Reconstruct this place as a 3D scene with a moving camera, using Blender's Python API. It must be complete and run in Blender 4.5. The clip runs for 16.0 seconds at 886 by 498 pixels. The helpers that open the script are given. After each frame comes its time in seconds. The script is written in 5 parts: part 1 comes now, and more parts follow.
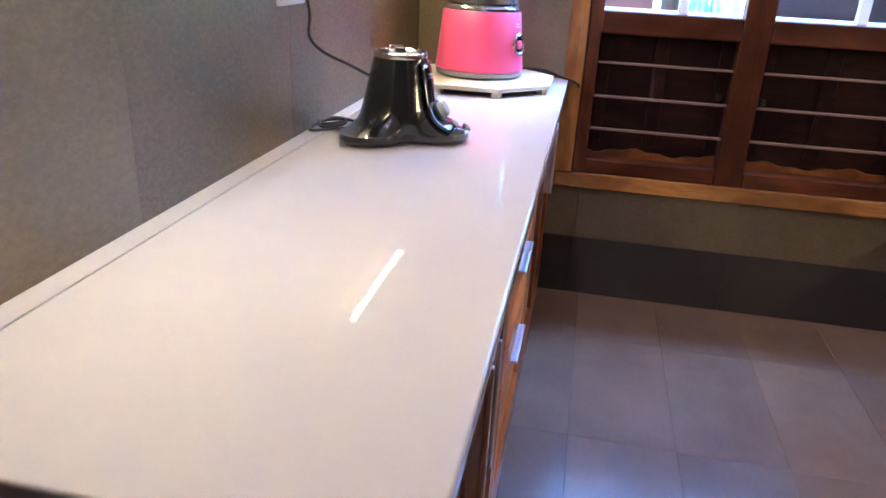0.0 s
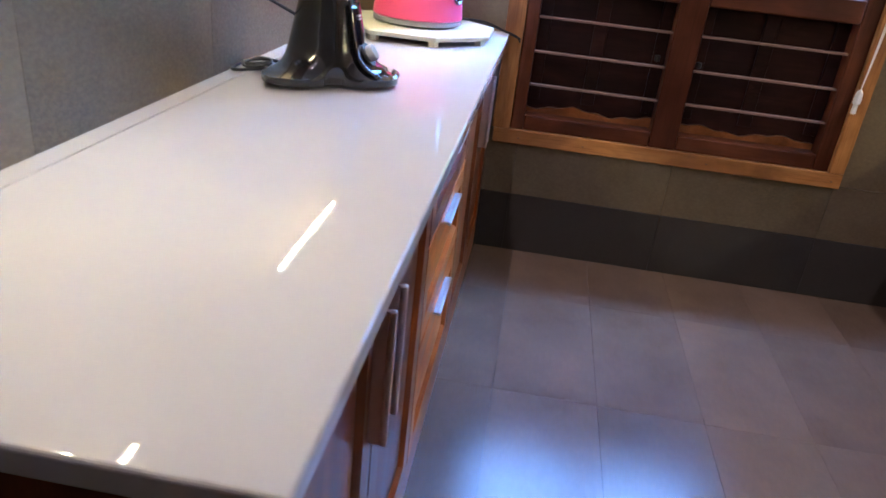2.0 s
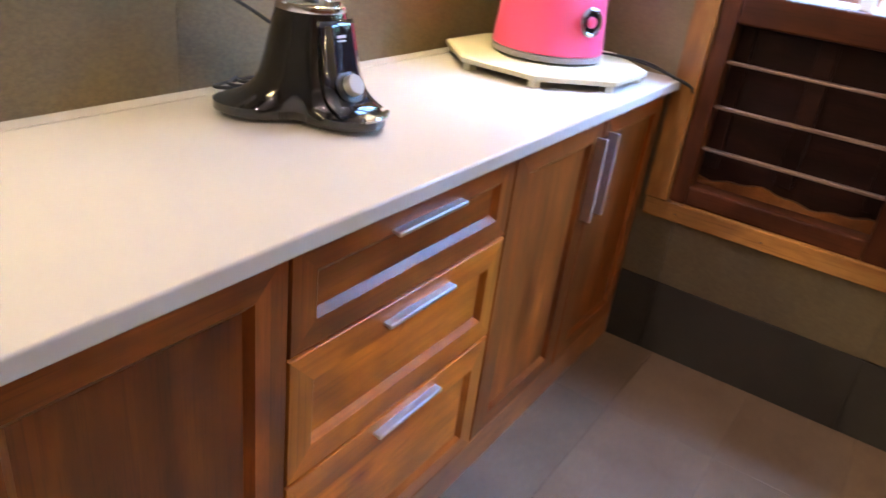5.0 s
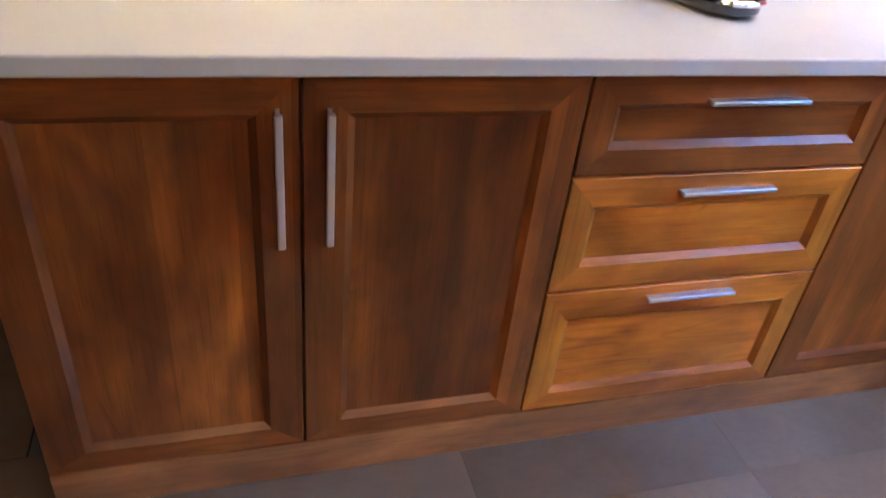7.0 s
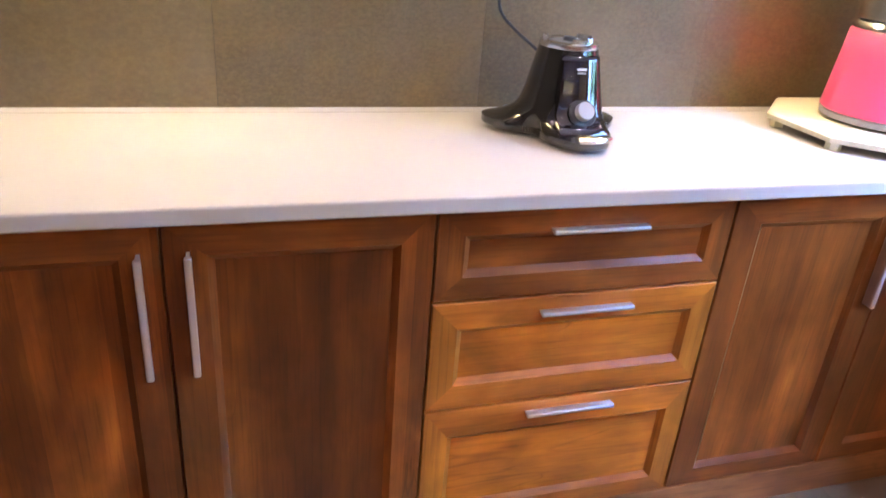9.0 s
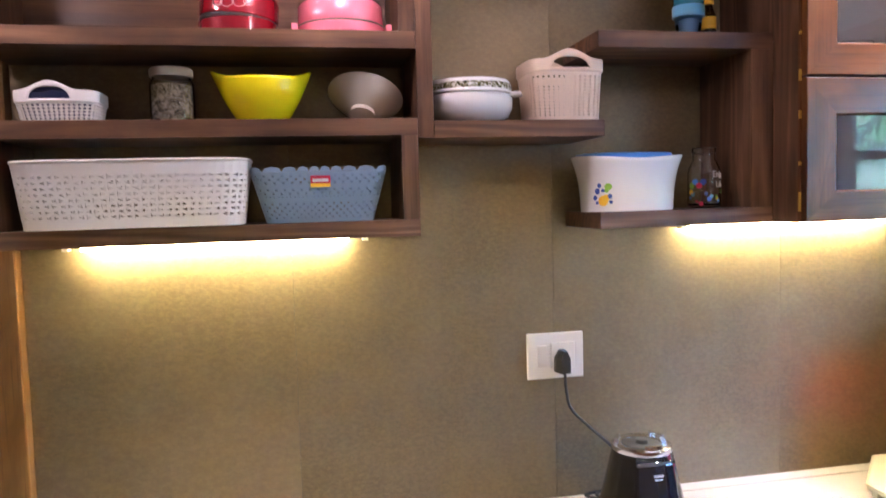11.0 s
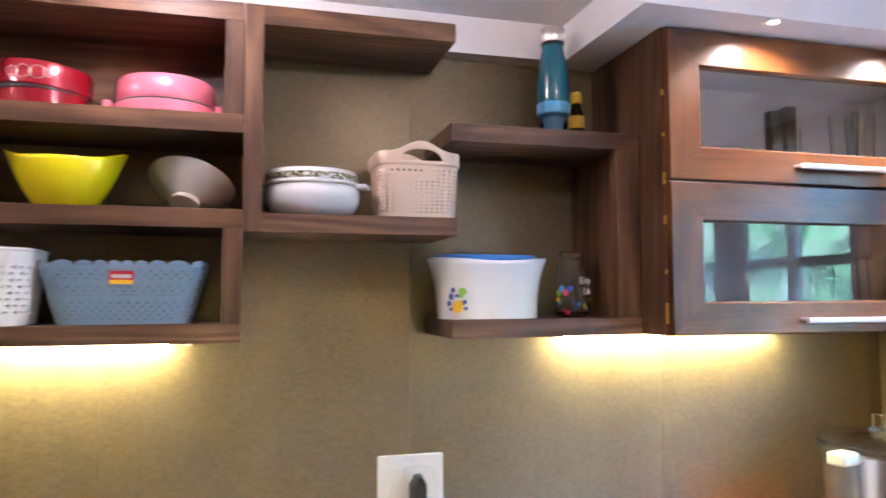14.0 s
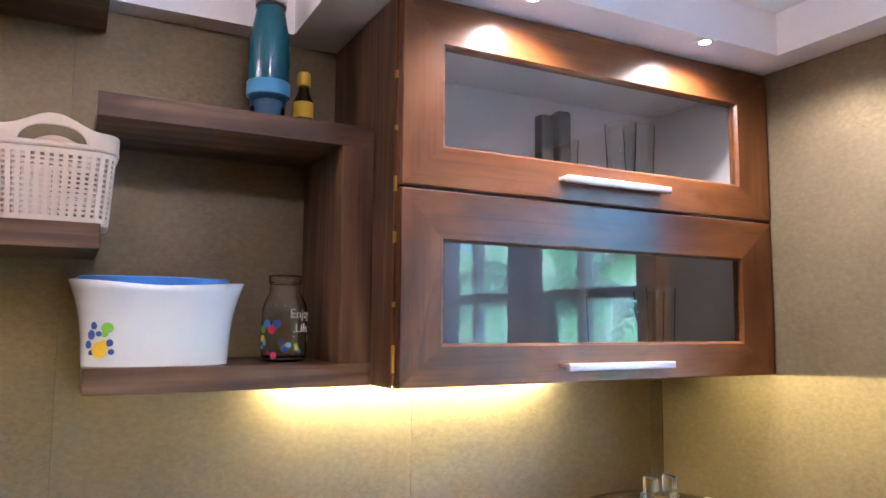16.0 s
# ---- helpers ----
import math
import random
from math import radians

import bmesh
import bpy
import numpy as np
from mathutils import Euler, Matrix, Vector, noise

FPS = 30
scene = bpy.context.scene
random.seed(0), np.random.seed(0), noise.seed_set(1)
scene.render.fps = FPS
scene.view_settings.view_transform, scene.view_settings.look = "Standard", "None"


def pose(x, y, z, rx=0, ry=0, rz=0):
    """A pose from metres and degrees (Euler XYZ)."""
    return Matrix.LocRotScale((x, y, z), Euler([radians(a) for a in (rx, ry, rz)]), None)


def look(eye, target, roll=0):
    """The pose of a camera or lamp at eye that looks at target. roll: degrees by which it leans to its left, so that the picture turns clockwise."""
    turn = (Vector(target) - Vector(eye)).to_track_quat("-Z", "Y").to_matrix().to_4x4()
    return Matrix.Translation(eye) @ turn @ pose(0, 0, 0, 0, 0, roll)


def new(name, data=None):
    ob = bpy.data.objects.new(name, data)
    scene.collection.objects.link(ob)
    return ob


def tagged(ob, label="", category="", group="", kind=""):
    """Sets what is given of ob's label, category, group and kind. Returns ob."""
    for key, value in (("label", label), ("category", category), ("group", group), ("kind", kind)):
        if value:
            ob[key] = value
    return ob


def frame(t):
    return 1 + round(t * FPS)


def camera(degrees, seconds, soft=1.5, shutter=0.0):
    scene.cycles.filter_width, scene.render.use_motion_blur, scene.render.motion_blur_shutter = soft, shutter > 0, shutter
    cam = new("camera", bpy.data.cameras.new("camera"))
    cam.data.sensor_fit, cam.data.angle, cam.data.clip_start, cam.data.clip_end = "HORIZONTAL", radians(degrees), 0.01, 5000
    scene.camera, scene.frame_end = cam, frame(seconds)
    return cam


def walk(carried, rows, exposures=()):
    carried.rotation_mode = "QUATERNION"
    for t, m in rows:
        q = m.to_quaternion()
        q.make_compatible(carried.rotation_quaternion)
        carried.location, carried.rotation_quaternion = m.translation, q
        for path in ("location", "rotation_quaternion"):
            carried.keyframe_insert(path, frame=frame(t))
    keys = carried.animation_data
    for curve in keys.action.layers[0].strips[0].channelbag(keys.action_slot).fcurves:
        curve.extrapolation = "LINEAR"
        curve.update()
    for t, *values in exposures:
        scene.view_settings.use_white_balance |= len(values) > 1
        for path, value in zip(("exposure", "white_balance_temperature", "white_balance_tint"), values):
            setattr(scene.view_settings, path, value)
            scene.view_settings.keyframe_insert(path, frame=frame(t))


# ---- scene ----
cam = camera(63.3, 16.0, 1.5, 0.35)

PATH = [
    (0, (-0.4, -0.681, 1.278), (1.42, -0.344, 0.519), 2.9),
    (0.5, (-0.422, -0.641, 1.274), (1.409, -0.407, 0.504), 2.7),
    (1, (-0.43, -0.64, 1.287), (1.402, -0.463, 0.506), 3.5),
    (1.5, (-0.418, -0.665, 1.267), (1.409, -0.501, 0.47), 4.8),
    (2, (-0.378, -0.738, 1.253), (1.423, -0.553, 0.402), 6.4),
    (2.5, (-0.304, -0.864, 1.238), (1.455, -0.659, 0.309), 7.0),
    (3, (-0.227, -0.979, 1.213), (1.529, -0.791, 0.274), 5.9),
    (3.2, (-0.193, -0.991, 1.209), (1.567, -0.825, 0.274), 5.7),
    (5.3, (0.358, -1.194, 1.272), (1.723, -0.038, 0.378), 7.6),
    (5.5, (0.384, -1.2, 1.249), (1.614, 0.095, 0.349), 7.4),
    (6, (0.387, -1.246, 1.224), (1.296, 0.266, 0.283), 4.9),
    (6.5, (0.363, -1.396, 1.207), (1.003, 0.206, 0.194), 4.8),
    (7, (0.351, -1.535, 1.192), (0.892, 0.044, 0.09), 6.7),
    (7.5, (0.372, -1.602, 1.186), (0.897, -0.052, 0.035), 7.0),
    (8, (0.445, -1.628, 1.216), (0.988, -0.017, 0.162), 6.8),
    (8.5, (0.508, -1.646, 1.245), (1.071, 0.03, 0.309), 6.1),
    (9, (0.55, -1.656, 1.288), (1.115, 0.067, 0.442), 4.5),
    (9.5, (0.582, -1.654, 1.346), (1.097, 0.143, 0.635), 1.7),
    (9.7, (0.584, -1.651, 1.377), (1.076, 0.184, 0.754), 0.9),
    (10, (0.567, -1.644, 1.441), (1.044, 0.236, 0.951), 0.0),
    (10.2, (0.55, -1.642, 1.495), (1.018, 0.26, 1.091), -0.6),
    (12.5, (0.654, -1.628, 1.623), (0.806, 0.363, 1.733), -0.2),
    (13, (0.684, -1.608, 1.615), (0.82, 0.383, 1.751), 0.0),
    (13.5, (0.743, -1.595, 1.61), (0.995, 0.385, 1.737), 0.0),
    (14, (0.799, -1.524, 1.599), (1.332, 0.399, 1.73), -0.2),
    (14.5, (0.883, -1.429, 1.607), (1.659, 0.406, 1.782), 0.2),
    (15, (0.971, -1.322, 1.624), (1.926, 0.422, 1.838), 0.6),
    (15.5, (1.05, -1.291, 1.627), (2.051, 0.428, 1.839), 0.5),
    (16, (1.154, -1.288, 1.622), (2.068, 0.48, 1.819), 0.5),
]
walk(cam, [(t, look(eye, target, roll)) for t, eye, target, roll in PATH],
     [(0, -0.8, 5350, 30), (1.5, -0.85, 5300, 29), (2.0, -0.9, 5150, 25), (2.5, -0.85, 5150, 25), (3.2, -0.52, 5600, 26), (5.3, -0.75, 6450, 21), (6.5, -0.85, 5800, 17), (7.0, -0.7, 5900, 22), (7.5, 0.25, 6050, 26), (8.0, 0.05, 6150, 34), (8.5, -0.2, 6150, 34),
      (9.5, -0.47, 5950, 23), (10.2, -0.52, 6050, 25), (12.5, -0.1, 6000, 20), (14, -0.18, 5850, 16), (16, -0.25, 5650, 16)])

# ---- world and light ----
world = bpy.data.worlds.new("sky")
scene.world = world
world.use_nodes = True
wn = world.node_tree
sky = wn.nodes.new("ShaderNodeTexSky")
sky.sky_type = "NISHITA"
sky.sun_disc = False
sky.sun_elevation = radians(48)
sky.sun_rotation = radians(200)
wn.links.new(sky.outputs[0], wn.nodes["Background"].inputs[0])
wn.nodes["Background"].inputs[1].default_value = 0.12

sun = new("sun", bpy.data.lights.new("sun", "SUN"))
sun.data.energy, sun.data.angle, sun.data.color = 2.5, radians(0.5), (1.0, 0.95, 0.88)
sun.matrix_world = look((0, 0, 6), (-0.3, 2.0, 3.7))


def spot_lamp(name, at, watts, colour, cone=110, blend=0.6, aim=None):
    lamp = new(name, bpy.data.lights.new(name, "SPOT"))
    lamp.data.energy, lamp.data.color = watts, colour
    lamp.data.spot_size, lamp.data.spot_blend, lamp.data.shadow_soft_size = radians(cone), blend, 0.010
    lamp.matrix_world = look(at, aim or (at[0], at[1] + 0.001, at[2] - 1))
    return lamp


WARM = (1.0, 0.87, 0.74)
# downlights in the soffits
SPOTS = [(1.763, -0.405), (2.130, -0.405)]
# Unseen far row; its first two are added to brighten alcove and cabinet fronts.
FAR_SPOTS = [(-0.30, -2.475), (0.90, -2.475), (1.763, -2.475), (2.130, -2.475)]
for sx, sy in SPOTS:
    spot_lamp("downlight_lamp", (sx, sy, 2.112), 44, WARM, 160, 1.0)
for sx, sy in FAR_SPOTS:
    spot_lamp("downlight_lamp", (sx, sy, 2.112), 38, WARM, 140, 0.8)

# ---- materials ----


def nodes_of(name):
    m = bpy.data.materials.new(name)
    m.use_nodes = True
    return m, m.node_tree, m.node_tree.nodes["Principled BSDF"]


def ramp(t, fac, stops):
    r = t.nodes.new("ShaderNodeValToRGB")
    el = r.color_ramp.elements
    while len(el) < len(stops):
        el.new(0.5)
    for e, (p, c) in zip(el, stops):
        e.position, e.color = p, (*c, 1)
    t.links.new(fac, r.inputs[0])
    return r.outputs[0]


def noise_tex(t, vec, scale, detail=4, rough=0.55, distort=0.0):
    n = t.nodes.new("ShaderNodeTexNoise")
    n.inputs["Scale"].default_value = scale
    n.inputs["Detail"].default_value = detail
    n.inputs["Roughness"].default_value = rough
    n.inputs["Distortion"].default_value = distort
    t.links.new(vec, n.inputs["Vector"])
    return n.outputs["Fac"]


def mapping(t, scale=(1, 1, 1), random_shift=True):
    c = t.nodes.new("ShaderNodeTexCoord")
    m = t.nodes.new("ShaderNodeMapping")
    m.inputs["Scale"].default_value = scale
    t.links.new(c.outputs["Object"], m.inputs[0])
    if random_shift:
        o = t.nodes.new("ShaderNodeObjectInfo")
        k = t.nodes.new("ShaderNodeVectorMath")
        k.operation = "SCALE"
        k.inputs[0].default_value = (7.3, 5.1, 9.7)
        t.links.new(o.outputs["Random"], k.inputs["Scale"])
        t.links.new(k.outputs[0], m.inputs["Location"])
    return m.outputs[0]


def bump(t, b, height, strength, distance=0.002):
    n = t.nodes.new("ShaderNodeBump")
    n.inputs["Strength"].default_value = strength
    n.inputs["Distance"].default_value = distance
    t.links.new(height, n.inputs["Height"])
    t.links.new(n.outputs[0], b.inputs["Normal"])


def mix(t, fac, a, b, kind="MIX"):
    n = t.nodes.new("ShaderNodeMix")
    n.data_type, n.blend_type = "RGBA", kind
    if isinstance(fac, float):
        n.inputs[0].default_value = fac
    else:
        t.links.new(fac, n.inputs[0])
    for i, v in ((6, a), (7, b)):
        if isinstance(v, tuple):
            n.inputs[i].default_value = (*v, 1)
        else:
            t.links.new(v, n.inputs[i])
    return n.outputs[2]


def math_node(t, op, a, b=None):
    n = t.nodes.new("ShaderNodeMath")
    n.operation = op
    for k, v in ((0, a), (1, b)):
        if v is None:
            continue
        if isinstance(v, (int, float)):
            n.inputs[k].default_value = v
        else:
            t.links.new(v, n.inputs[k])
    return n.outputs[0]


def wood(name, dark, mid, light, axis="z", rough=0.35, fine=1.0, coat=0.12, relief=0.15, figure=0.32, boards=0.0, knots=0.0, spec=0.28):
    """Timber: contour-like growth figure along one axis, pores, tone blotches, glued boards and knots."""
    m, t, b = nodes_of(name)

    def along(long, wide):
        return {"x": (long, wide, wide), "y": (wide, long, wide), "z": (wide, wide, long)}[axis]

    field = noise_tex(t, mapping(t, along(0.9, 4.2 * fine)), 1.0, 1.5, 0.45, 0.5)
    wave = math_node(t, "SINE", math_node(t, "MULTIPLY", field, 55.0))
    wave = math_node(t, "MULTIPLY_ADD", wave, 0.5)
    wave.node.inputs[2].default_value = 0.5
    streak = noise_tex(t, mapping(t, along(1.7, 15 * fine)), 1.0, 5, 0.62, 0.5)
    g = math_node(t, "MULTIPLY_ADD", wave, 0.35 * figure)
    t.links.new(math_node(t, "MULTIPLY", streak, 1.0 - 0.35 * figure), g.node.inputs[2])
    col = ramp(t, g, [(0.10, dark), (0.52, mid), (0.98, light)])
    broad = noise_tex(t, mapping(t, along(1.5, 3.0)), 1.5, 3, 0.5, 0.8)
    tone = ramp(t, broad, [(0.30, (0.52, 0.47, 0.44)), (0.5, (0.92, 0.92, 0.92)), (0.70, (1.45, 1.48, 1.38))])
    col = mix(t, 1.0, col, tone, "MULTIPLY")
    mid_tone = noise_tex(t, mapping(t, along(4.5, 9.0 * fine)), 1.0, 4, 0.6, 1.0)
    col = mix(t, 0.6, col, ramp(t, mid_tone, [(0.30, (0.60, 0.55, 0.52)), (0.5, (0.95, 0.95, 0.95)), (0.70, (1.30, 1.32, 1.28))]), "MULTIPLY")
    # short dark mineral lines along the grain
    line = noise_tex(t, mapping(t, along(2.4, 15)), 1.0, 2, 0.5, 0.8)
    near = math_node(t, "ABSOLUTE", math_node(t, "SUBTRACT", line, 0.5))
    few = noise_tex(t, mapping(t, along(3.0, 5.0)), 1.0, 1, 0.5)
    gap = math_node(t, "ADD", near, math_node(t, "MULTIPLY", math_node(t, "SUBTRACT", 0.72, few), 0.16))
    col = mix(t, 0.6, col, ramp(t, gap, [(0.004, (0.36, 0.30, 0.28)), (0.022, (1, 1, 1))]), "MULTIPLY")
    if boards:
        sep = t.nodes.new("ShaderNodeSeparateXYZ")
        t.links.new(mapping(t), sep.inputs[0])
        step = math_node(t, "FLOOR", math_node(t, "DIVIDE", sep.outputs["Z" if axis == "x" else "X"], boards))
        wn1 = t.nodes.new("ShaderNodeTexWhiteNoise")
        wn1.noise_dimensions = "1D"
        t.links.new(step, wn1.inputs["W"])
        bt = ramp(t, wn1.outputs["Value"], [(0.0, (0.55, 0.50, 0.47)), (1.0, (1.30, 1.30, 1.26))])
        col = mix(t, 1.0, col, bt, "MULTIPLY")
    if knots:
        vo = t.nodes.new("ShaderNodeTexVoronoi")
        vo.inputs["Scale"].default_value = knots
        t.links.new(mapping(t, along(0.55, 1.0)), vo.inputs["Vector"])
        kn = ramp(t, vo.outputs["Distance"], [(0.012, (0.25, 0.18, 0.15)), (0.04, (0.62, 0.52, 0.46)), (0.11, (1, 1, 1))])
        col = mix(t, 0.85, col, kn, "MULTIPLY")
    pores = noise_tex(t, mapping(t, along(5, 190)), 1.0, 3, 0.6)
    pc = ramp(t, pores, [(0.34, (0.55, 0.5, 0.48)), (0.48, (1, 1, 1))])
    col = mix(t, 0.5, col, pc, "MULTIPLY")
    t.links.new(col, b.inputs["Base Color"])
    rr = ramp(t, broad, [(0.2, (rough * 0.8,) * 3), (0.8, (rough * 1.25,) * 3)])
    t.links.new(rr, b.inputs["Roughness"])
    b.inputs["Coat Weight"].default_value = coat
    b.inputs["Coat Roughness"].default_value = 0.25
    b.inputs["Specular IOR Level"].default_value = spec
    bump(t, b, pores, relief, 0.001)
    return m


def plain(name, colour, rough=0.4, metal=0.0, grain=60.0, vary=0.12, relief=0.05, coat=0.0, sss=0.0):
    """A plain surface with slight mottling and fine relief."""
    m, t, b = nodes_of(name)
    v = mapping(t)
    n = noise_tex(t, v, 6.0, 4)
    lo = tuple(c * (1 - vary) for c in colour)
    hi = tuple(min(1.0, c * (1 + vary)) for c in colour)
    t.links.new(ramp(t, n, [(0.3, lo), (0.7, hi)]), b.inputs["Base Color"])
    f = noise_tex(t, v, grain, 3)
    t.links.new(ramp(t, f, [(0.3, (rough * 0.95,) * 3), (0.7, (min(1, rough * 1.06),) * 3)]), b.inputs["Roughness"])
    b.inputs["Metallic"].default_value = metal
    b.inputs["Coat Weight"].default_value = coat
    b.inputs["Coat Roughness"].default_value = 0.06
    if relief:
        bump(t, b, f, relief, 0.001)
    return m


def glowing(name, colour, strength):
    m, t, b = nodes_of(name)
    b.inputs["Base Color"].default_value = (0.8, 0.8, 0.8, 1)
    b.inputs["Emission Color"].default_value = (*colour, 1)
    b.inputs["Emission Strength"].default_value = strength
    return m


def clear(name, colour=(1, 1, 1), rough=0.0, ior=1.45):
    m, t, b = nodes_of(name)
    b.inputs["Base Color"].default_value = (*colour, 1)
    b.inputs["Transmission Weight"].default_value = 1.0
    b.inputs["Roughness"].default_value = rough
    b.inputs["IOR"].default_value = ior
    return m


def tile_material(name, dark, mid, gold, rough, metal=0.35, scale=1.0):
    """Metallic-glazed porcelain: cloudy tone, worn golden mottling and fine level ribs."""
    m, t, b = nodes_of(name)
    v = mapping(t)
    cloud = noise_tex(t, v, 2.0 * scale, 5, 0.62)
    mott = noise_tex(t, mapping(t, (80, 80, 130)), 1.0, 6, 0.75, 0.4)
    fleck = noise_tex(t, mapping(t, (150, 150, 420)), 1.0, 3, 0.65, 0.3)
    col = ramp(t, cloud, [(0.32, dark), (0.64, mid)])
    fl = ramp(t, mott, [(0.42, (0, 0, 0)), (0.80, (0.21, 0.21, 0.21))])
    col = mix(t, fl, col, gold)
    col = mix(t, 0.10, col, ramp(t, fleck, [(0.3, (0.72, 0.72, 0.72)), (0.7, (1.2, 1.2, 1.2))]), "MULTIPLY")
    b.inputs["Specular IOR Level"].default_value = 0.15
    t.links.new(col, b.inputs["Base Color"])
    t.links.new(ramp(t, mott, [(0.3, (rough * 1.25,) * 3), (0.7, (rough * 0.8,) * 3)]), b.inputs["Roughness"])
    b.inputs["Metallic"].default_value = metal
    sep = t.nodes.new("ShaderNodeSeparateXYZ")
    t.links.new(v, sep.inputs[0])
    rib = math_node(t, "SINE", math_node(t, "MULTIPLY", sep.outputs["Z"], 2 * math.pi / 0.0042))
    h = math_node(t, "MULTIPLY_ADD", rib, 0.16)
    t.links.new(fleck, h.node.inputs[2])
    bump(t, b, h, 0.08, 0.0008)
    return m


M_TILE = tile_material("wall_tile", (0.140, 0.110, 0.069), (0.205, 0.160, 0.097), (0.46, 0.35, 0.17), 0.44, 0.58)
M_BAND = tile_material("skirting_tile", (0.030, 0.026, 0.023), (0.045, 0.039, 0.034), (0.058, 0.050, 0.044), 0.5, 0.0)
M_FLOOR_JOINT = plain("floor_joint", (0.05, 0.04, 0.034), 0.5)
M_GROUT = plain("grout", (0.06, 0.053, 0.048), 0.7)


def floor_material():
    m, t, b = nodes_of("floor_tile")
    v = mapping(t)
    cloud = noise_tex(t, v, 2.5, 5, 0.6)
    fine = noise_tex(t, mapping(t, (30, 90, 90)), 1.0, 4, 0.65)
    col = ramp(t, cloud, [(0.3, (0.104, 0.064, 0.040)), (0.7, (0.146, 0.094, 0.061))])
    col = mix(t, 0.15, col, ramp(t, fine, [(0.3, (0.6, 0.6, 0.6)), (0.7, (1.2, 1.2, 1.2))]), "MULTIPLY")
    oi = t.nodes.new("ShaderNodeObjectInfo")
    col = mix(t, 1.0, col, ramp(t, oi.outputs["Random"], [(0.0, (0.86, 0.86, 0.86)), (1.0, (1.12, 1.12, 1.12))]), "MULTIPLY")
    t.links.new(col, b.inputs["Base Color"])
    t.links.new(ramp(t, cloud, [(0.3, (0.21,) * 3), (0.7, (0.25,) * 3)]), b.inputs["Roughness"])
    b.inputs["Specular IOR Level"].default_value = 0.7
    bump(t, b, fine, 0.06, 0.0005)
    return m


M_FLOOR = floor_material()
M_PAINT = plain("white_paint", (0.86, 0.83, 0.82), 0.6, vary=0.03, relief=0.04)
# for walls out of view, kept dark so they bounce little light
M_DADO = plain("brown_wall", (0.17, 0.135, 0.095), 0.5, vary=0.15)
M_CEIL = plain("ceiling_paint", (0.90, 0.88, 0.85), 0.7, vary=0.02, relief=0.03)
M_QUARTZ = plain("white_quartz", (0.56, 0.525, 0.505), 0.03, grain=400, vary=0.02, relief=0.0)
M_DOOR = wood("teak_dark", (0.050, 0.0108, 0.0026), (0.170, 0.0420, 0.0064), (0.355, 0.1050, 0.0135), "z", 0.34, boards=0.118, knots=3.1)
M_DOOR_X = wood("teak_dark_rail", (0.050, 0.0108, 0.0026), (0.170, 0.0420, 0.0064), (0.355, 0.1050, 0.0135), "x", 0.34)
M_DRAW = wood("teak_light", (0.1425, 0.03011, 0.00315), (0.4275, 0.1129, 0.00945), (0.6531, 0.207, 0.01785), "x", 0.36, knots=4.2)
M_DRAW_Z = wood("teak_light_stile", (0.1425, 0.03261, 0.0042), (0.3562, 0.1029, 0.00945), (0.5462, 0.1882, 0.0189), "z", 0.36)
M_PLINTH = wood("plinth_teak", (0.15, 0.0504, 0.0168), (0.2625, 0.0952, 0.0315), (0.375, 0.1456, 0.0525), "x", 0.38)
M_WALNUT = wood("walnut_laminate", (0.038, 0.0165, 0.0088), (0.108, 0.051, 0.027), (0.205, 0.108, 0.060), "x", 0.46, 2.2, 0.0, 0.08, 0.95)
M_WALNUT_Z = wood("walnut_laminate_upright", (0.038, 0.0165, 0.0088), (0.108, 0.051, 0.027), (0.205, 0.108, 0.060), "z", 0.46, 2.2, 0.0, 0.08, 0.95)
M_FLAP = wood("flap_teak", (0.040, 0.0135, 0.0042), (0.106, 0.0355, 0.0090), (0.182, 0.0650, 0.0155), "x", 0.33, 1.3)
M_FLAP_Z = wood("flap_teak_stile", (0.040, 0.0135, 0.0042), (0.106, 0.0355, 0.0090), (0.182, 0.0650, 0.0155), "z", 0.33, 1.3)
M_PINE = wood("honey_pine", (0.26, 0.10, 0.026), (0.40, 0.18, 0.05), (0.52, 0.27, 0.09), "y", 0.35, 1.1)
M_PINE_Z = wood("honey_pine_upright", (0.26, 0.10, 0.026), (0.40, 0.18, 0.05), (0.52, 0.27, 0.09), "z", 0.35, 1.1)
M_ALCOVE = wood("alcove_teak", (0.13, 0.055, 0.014), (0.22, 0.105, 0.030), (0.30, 0.155, 0.050), "z", 0.4, 1.1)
M_SHUT = wood("shutter_mahogany", (0.036, 0.0105, 0.0048), (0.075, 0.0220, 0.0095), (0.125, 0.040, 0.016), "y", 0.45, 1.0, 0.0, spec=0.2)
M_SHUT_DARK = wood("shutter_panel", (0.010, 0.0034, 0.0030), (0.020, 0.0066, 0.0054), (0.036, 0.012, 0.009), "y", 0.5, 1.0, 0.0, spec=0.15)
M_SHUT_Z = wood("shutter_mahogany_stile", (0.042, 0.0125, 0.0055), (0.085, 0.0255, 0.011), (0.140, 0.046, 0.018), "z", 0.40, coat=0.0, spec=0.2)
M_STEEL = plain("brushed_steel", (0.66, 0.66, 0.66), 0.36, 1.0, vary=0.04, relief=0.0)
M_BRONZE = plain("satin_bronze", (0.62, 0.50, 0.47), 0.38, 0.7, vary=0.05, relief=0.0)
M_BAR = plain("dull_bar_metal", (0.26, 0.17, 0.13), 0.5, 0.4, vary=0.15, relief=0.0)
M_CHROME = plain("chrome", (0.75, 0.75, 0.76), 0.2, 1.0, vary=0.02, relief=0.0)
M_BLACK = plain("gloss_black", (0.012, 0.012, 0.014), 0.13, vary=0.1, relief=0.0, coat=0.6)
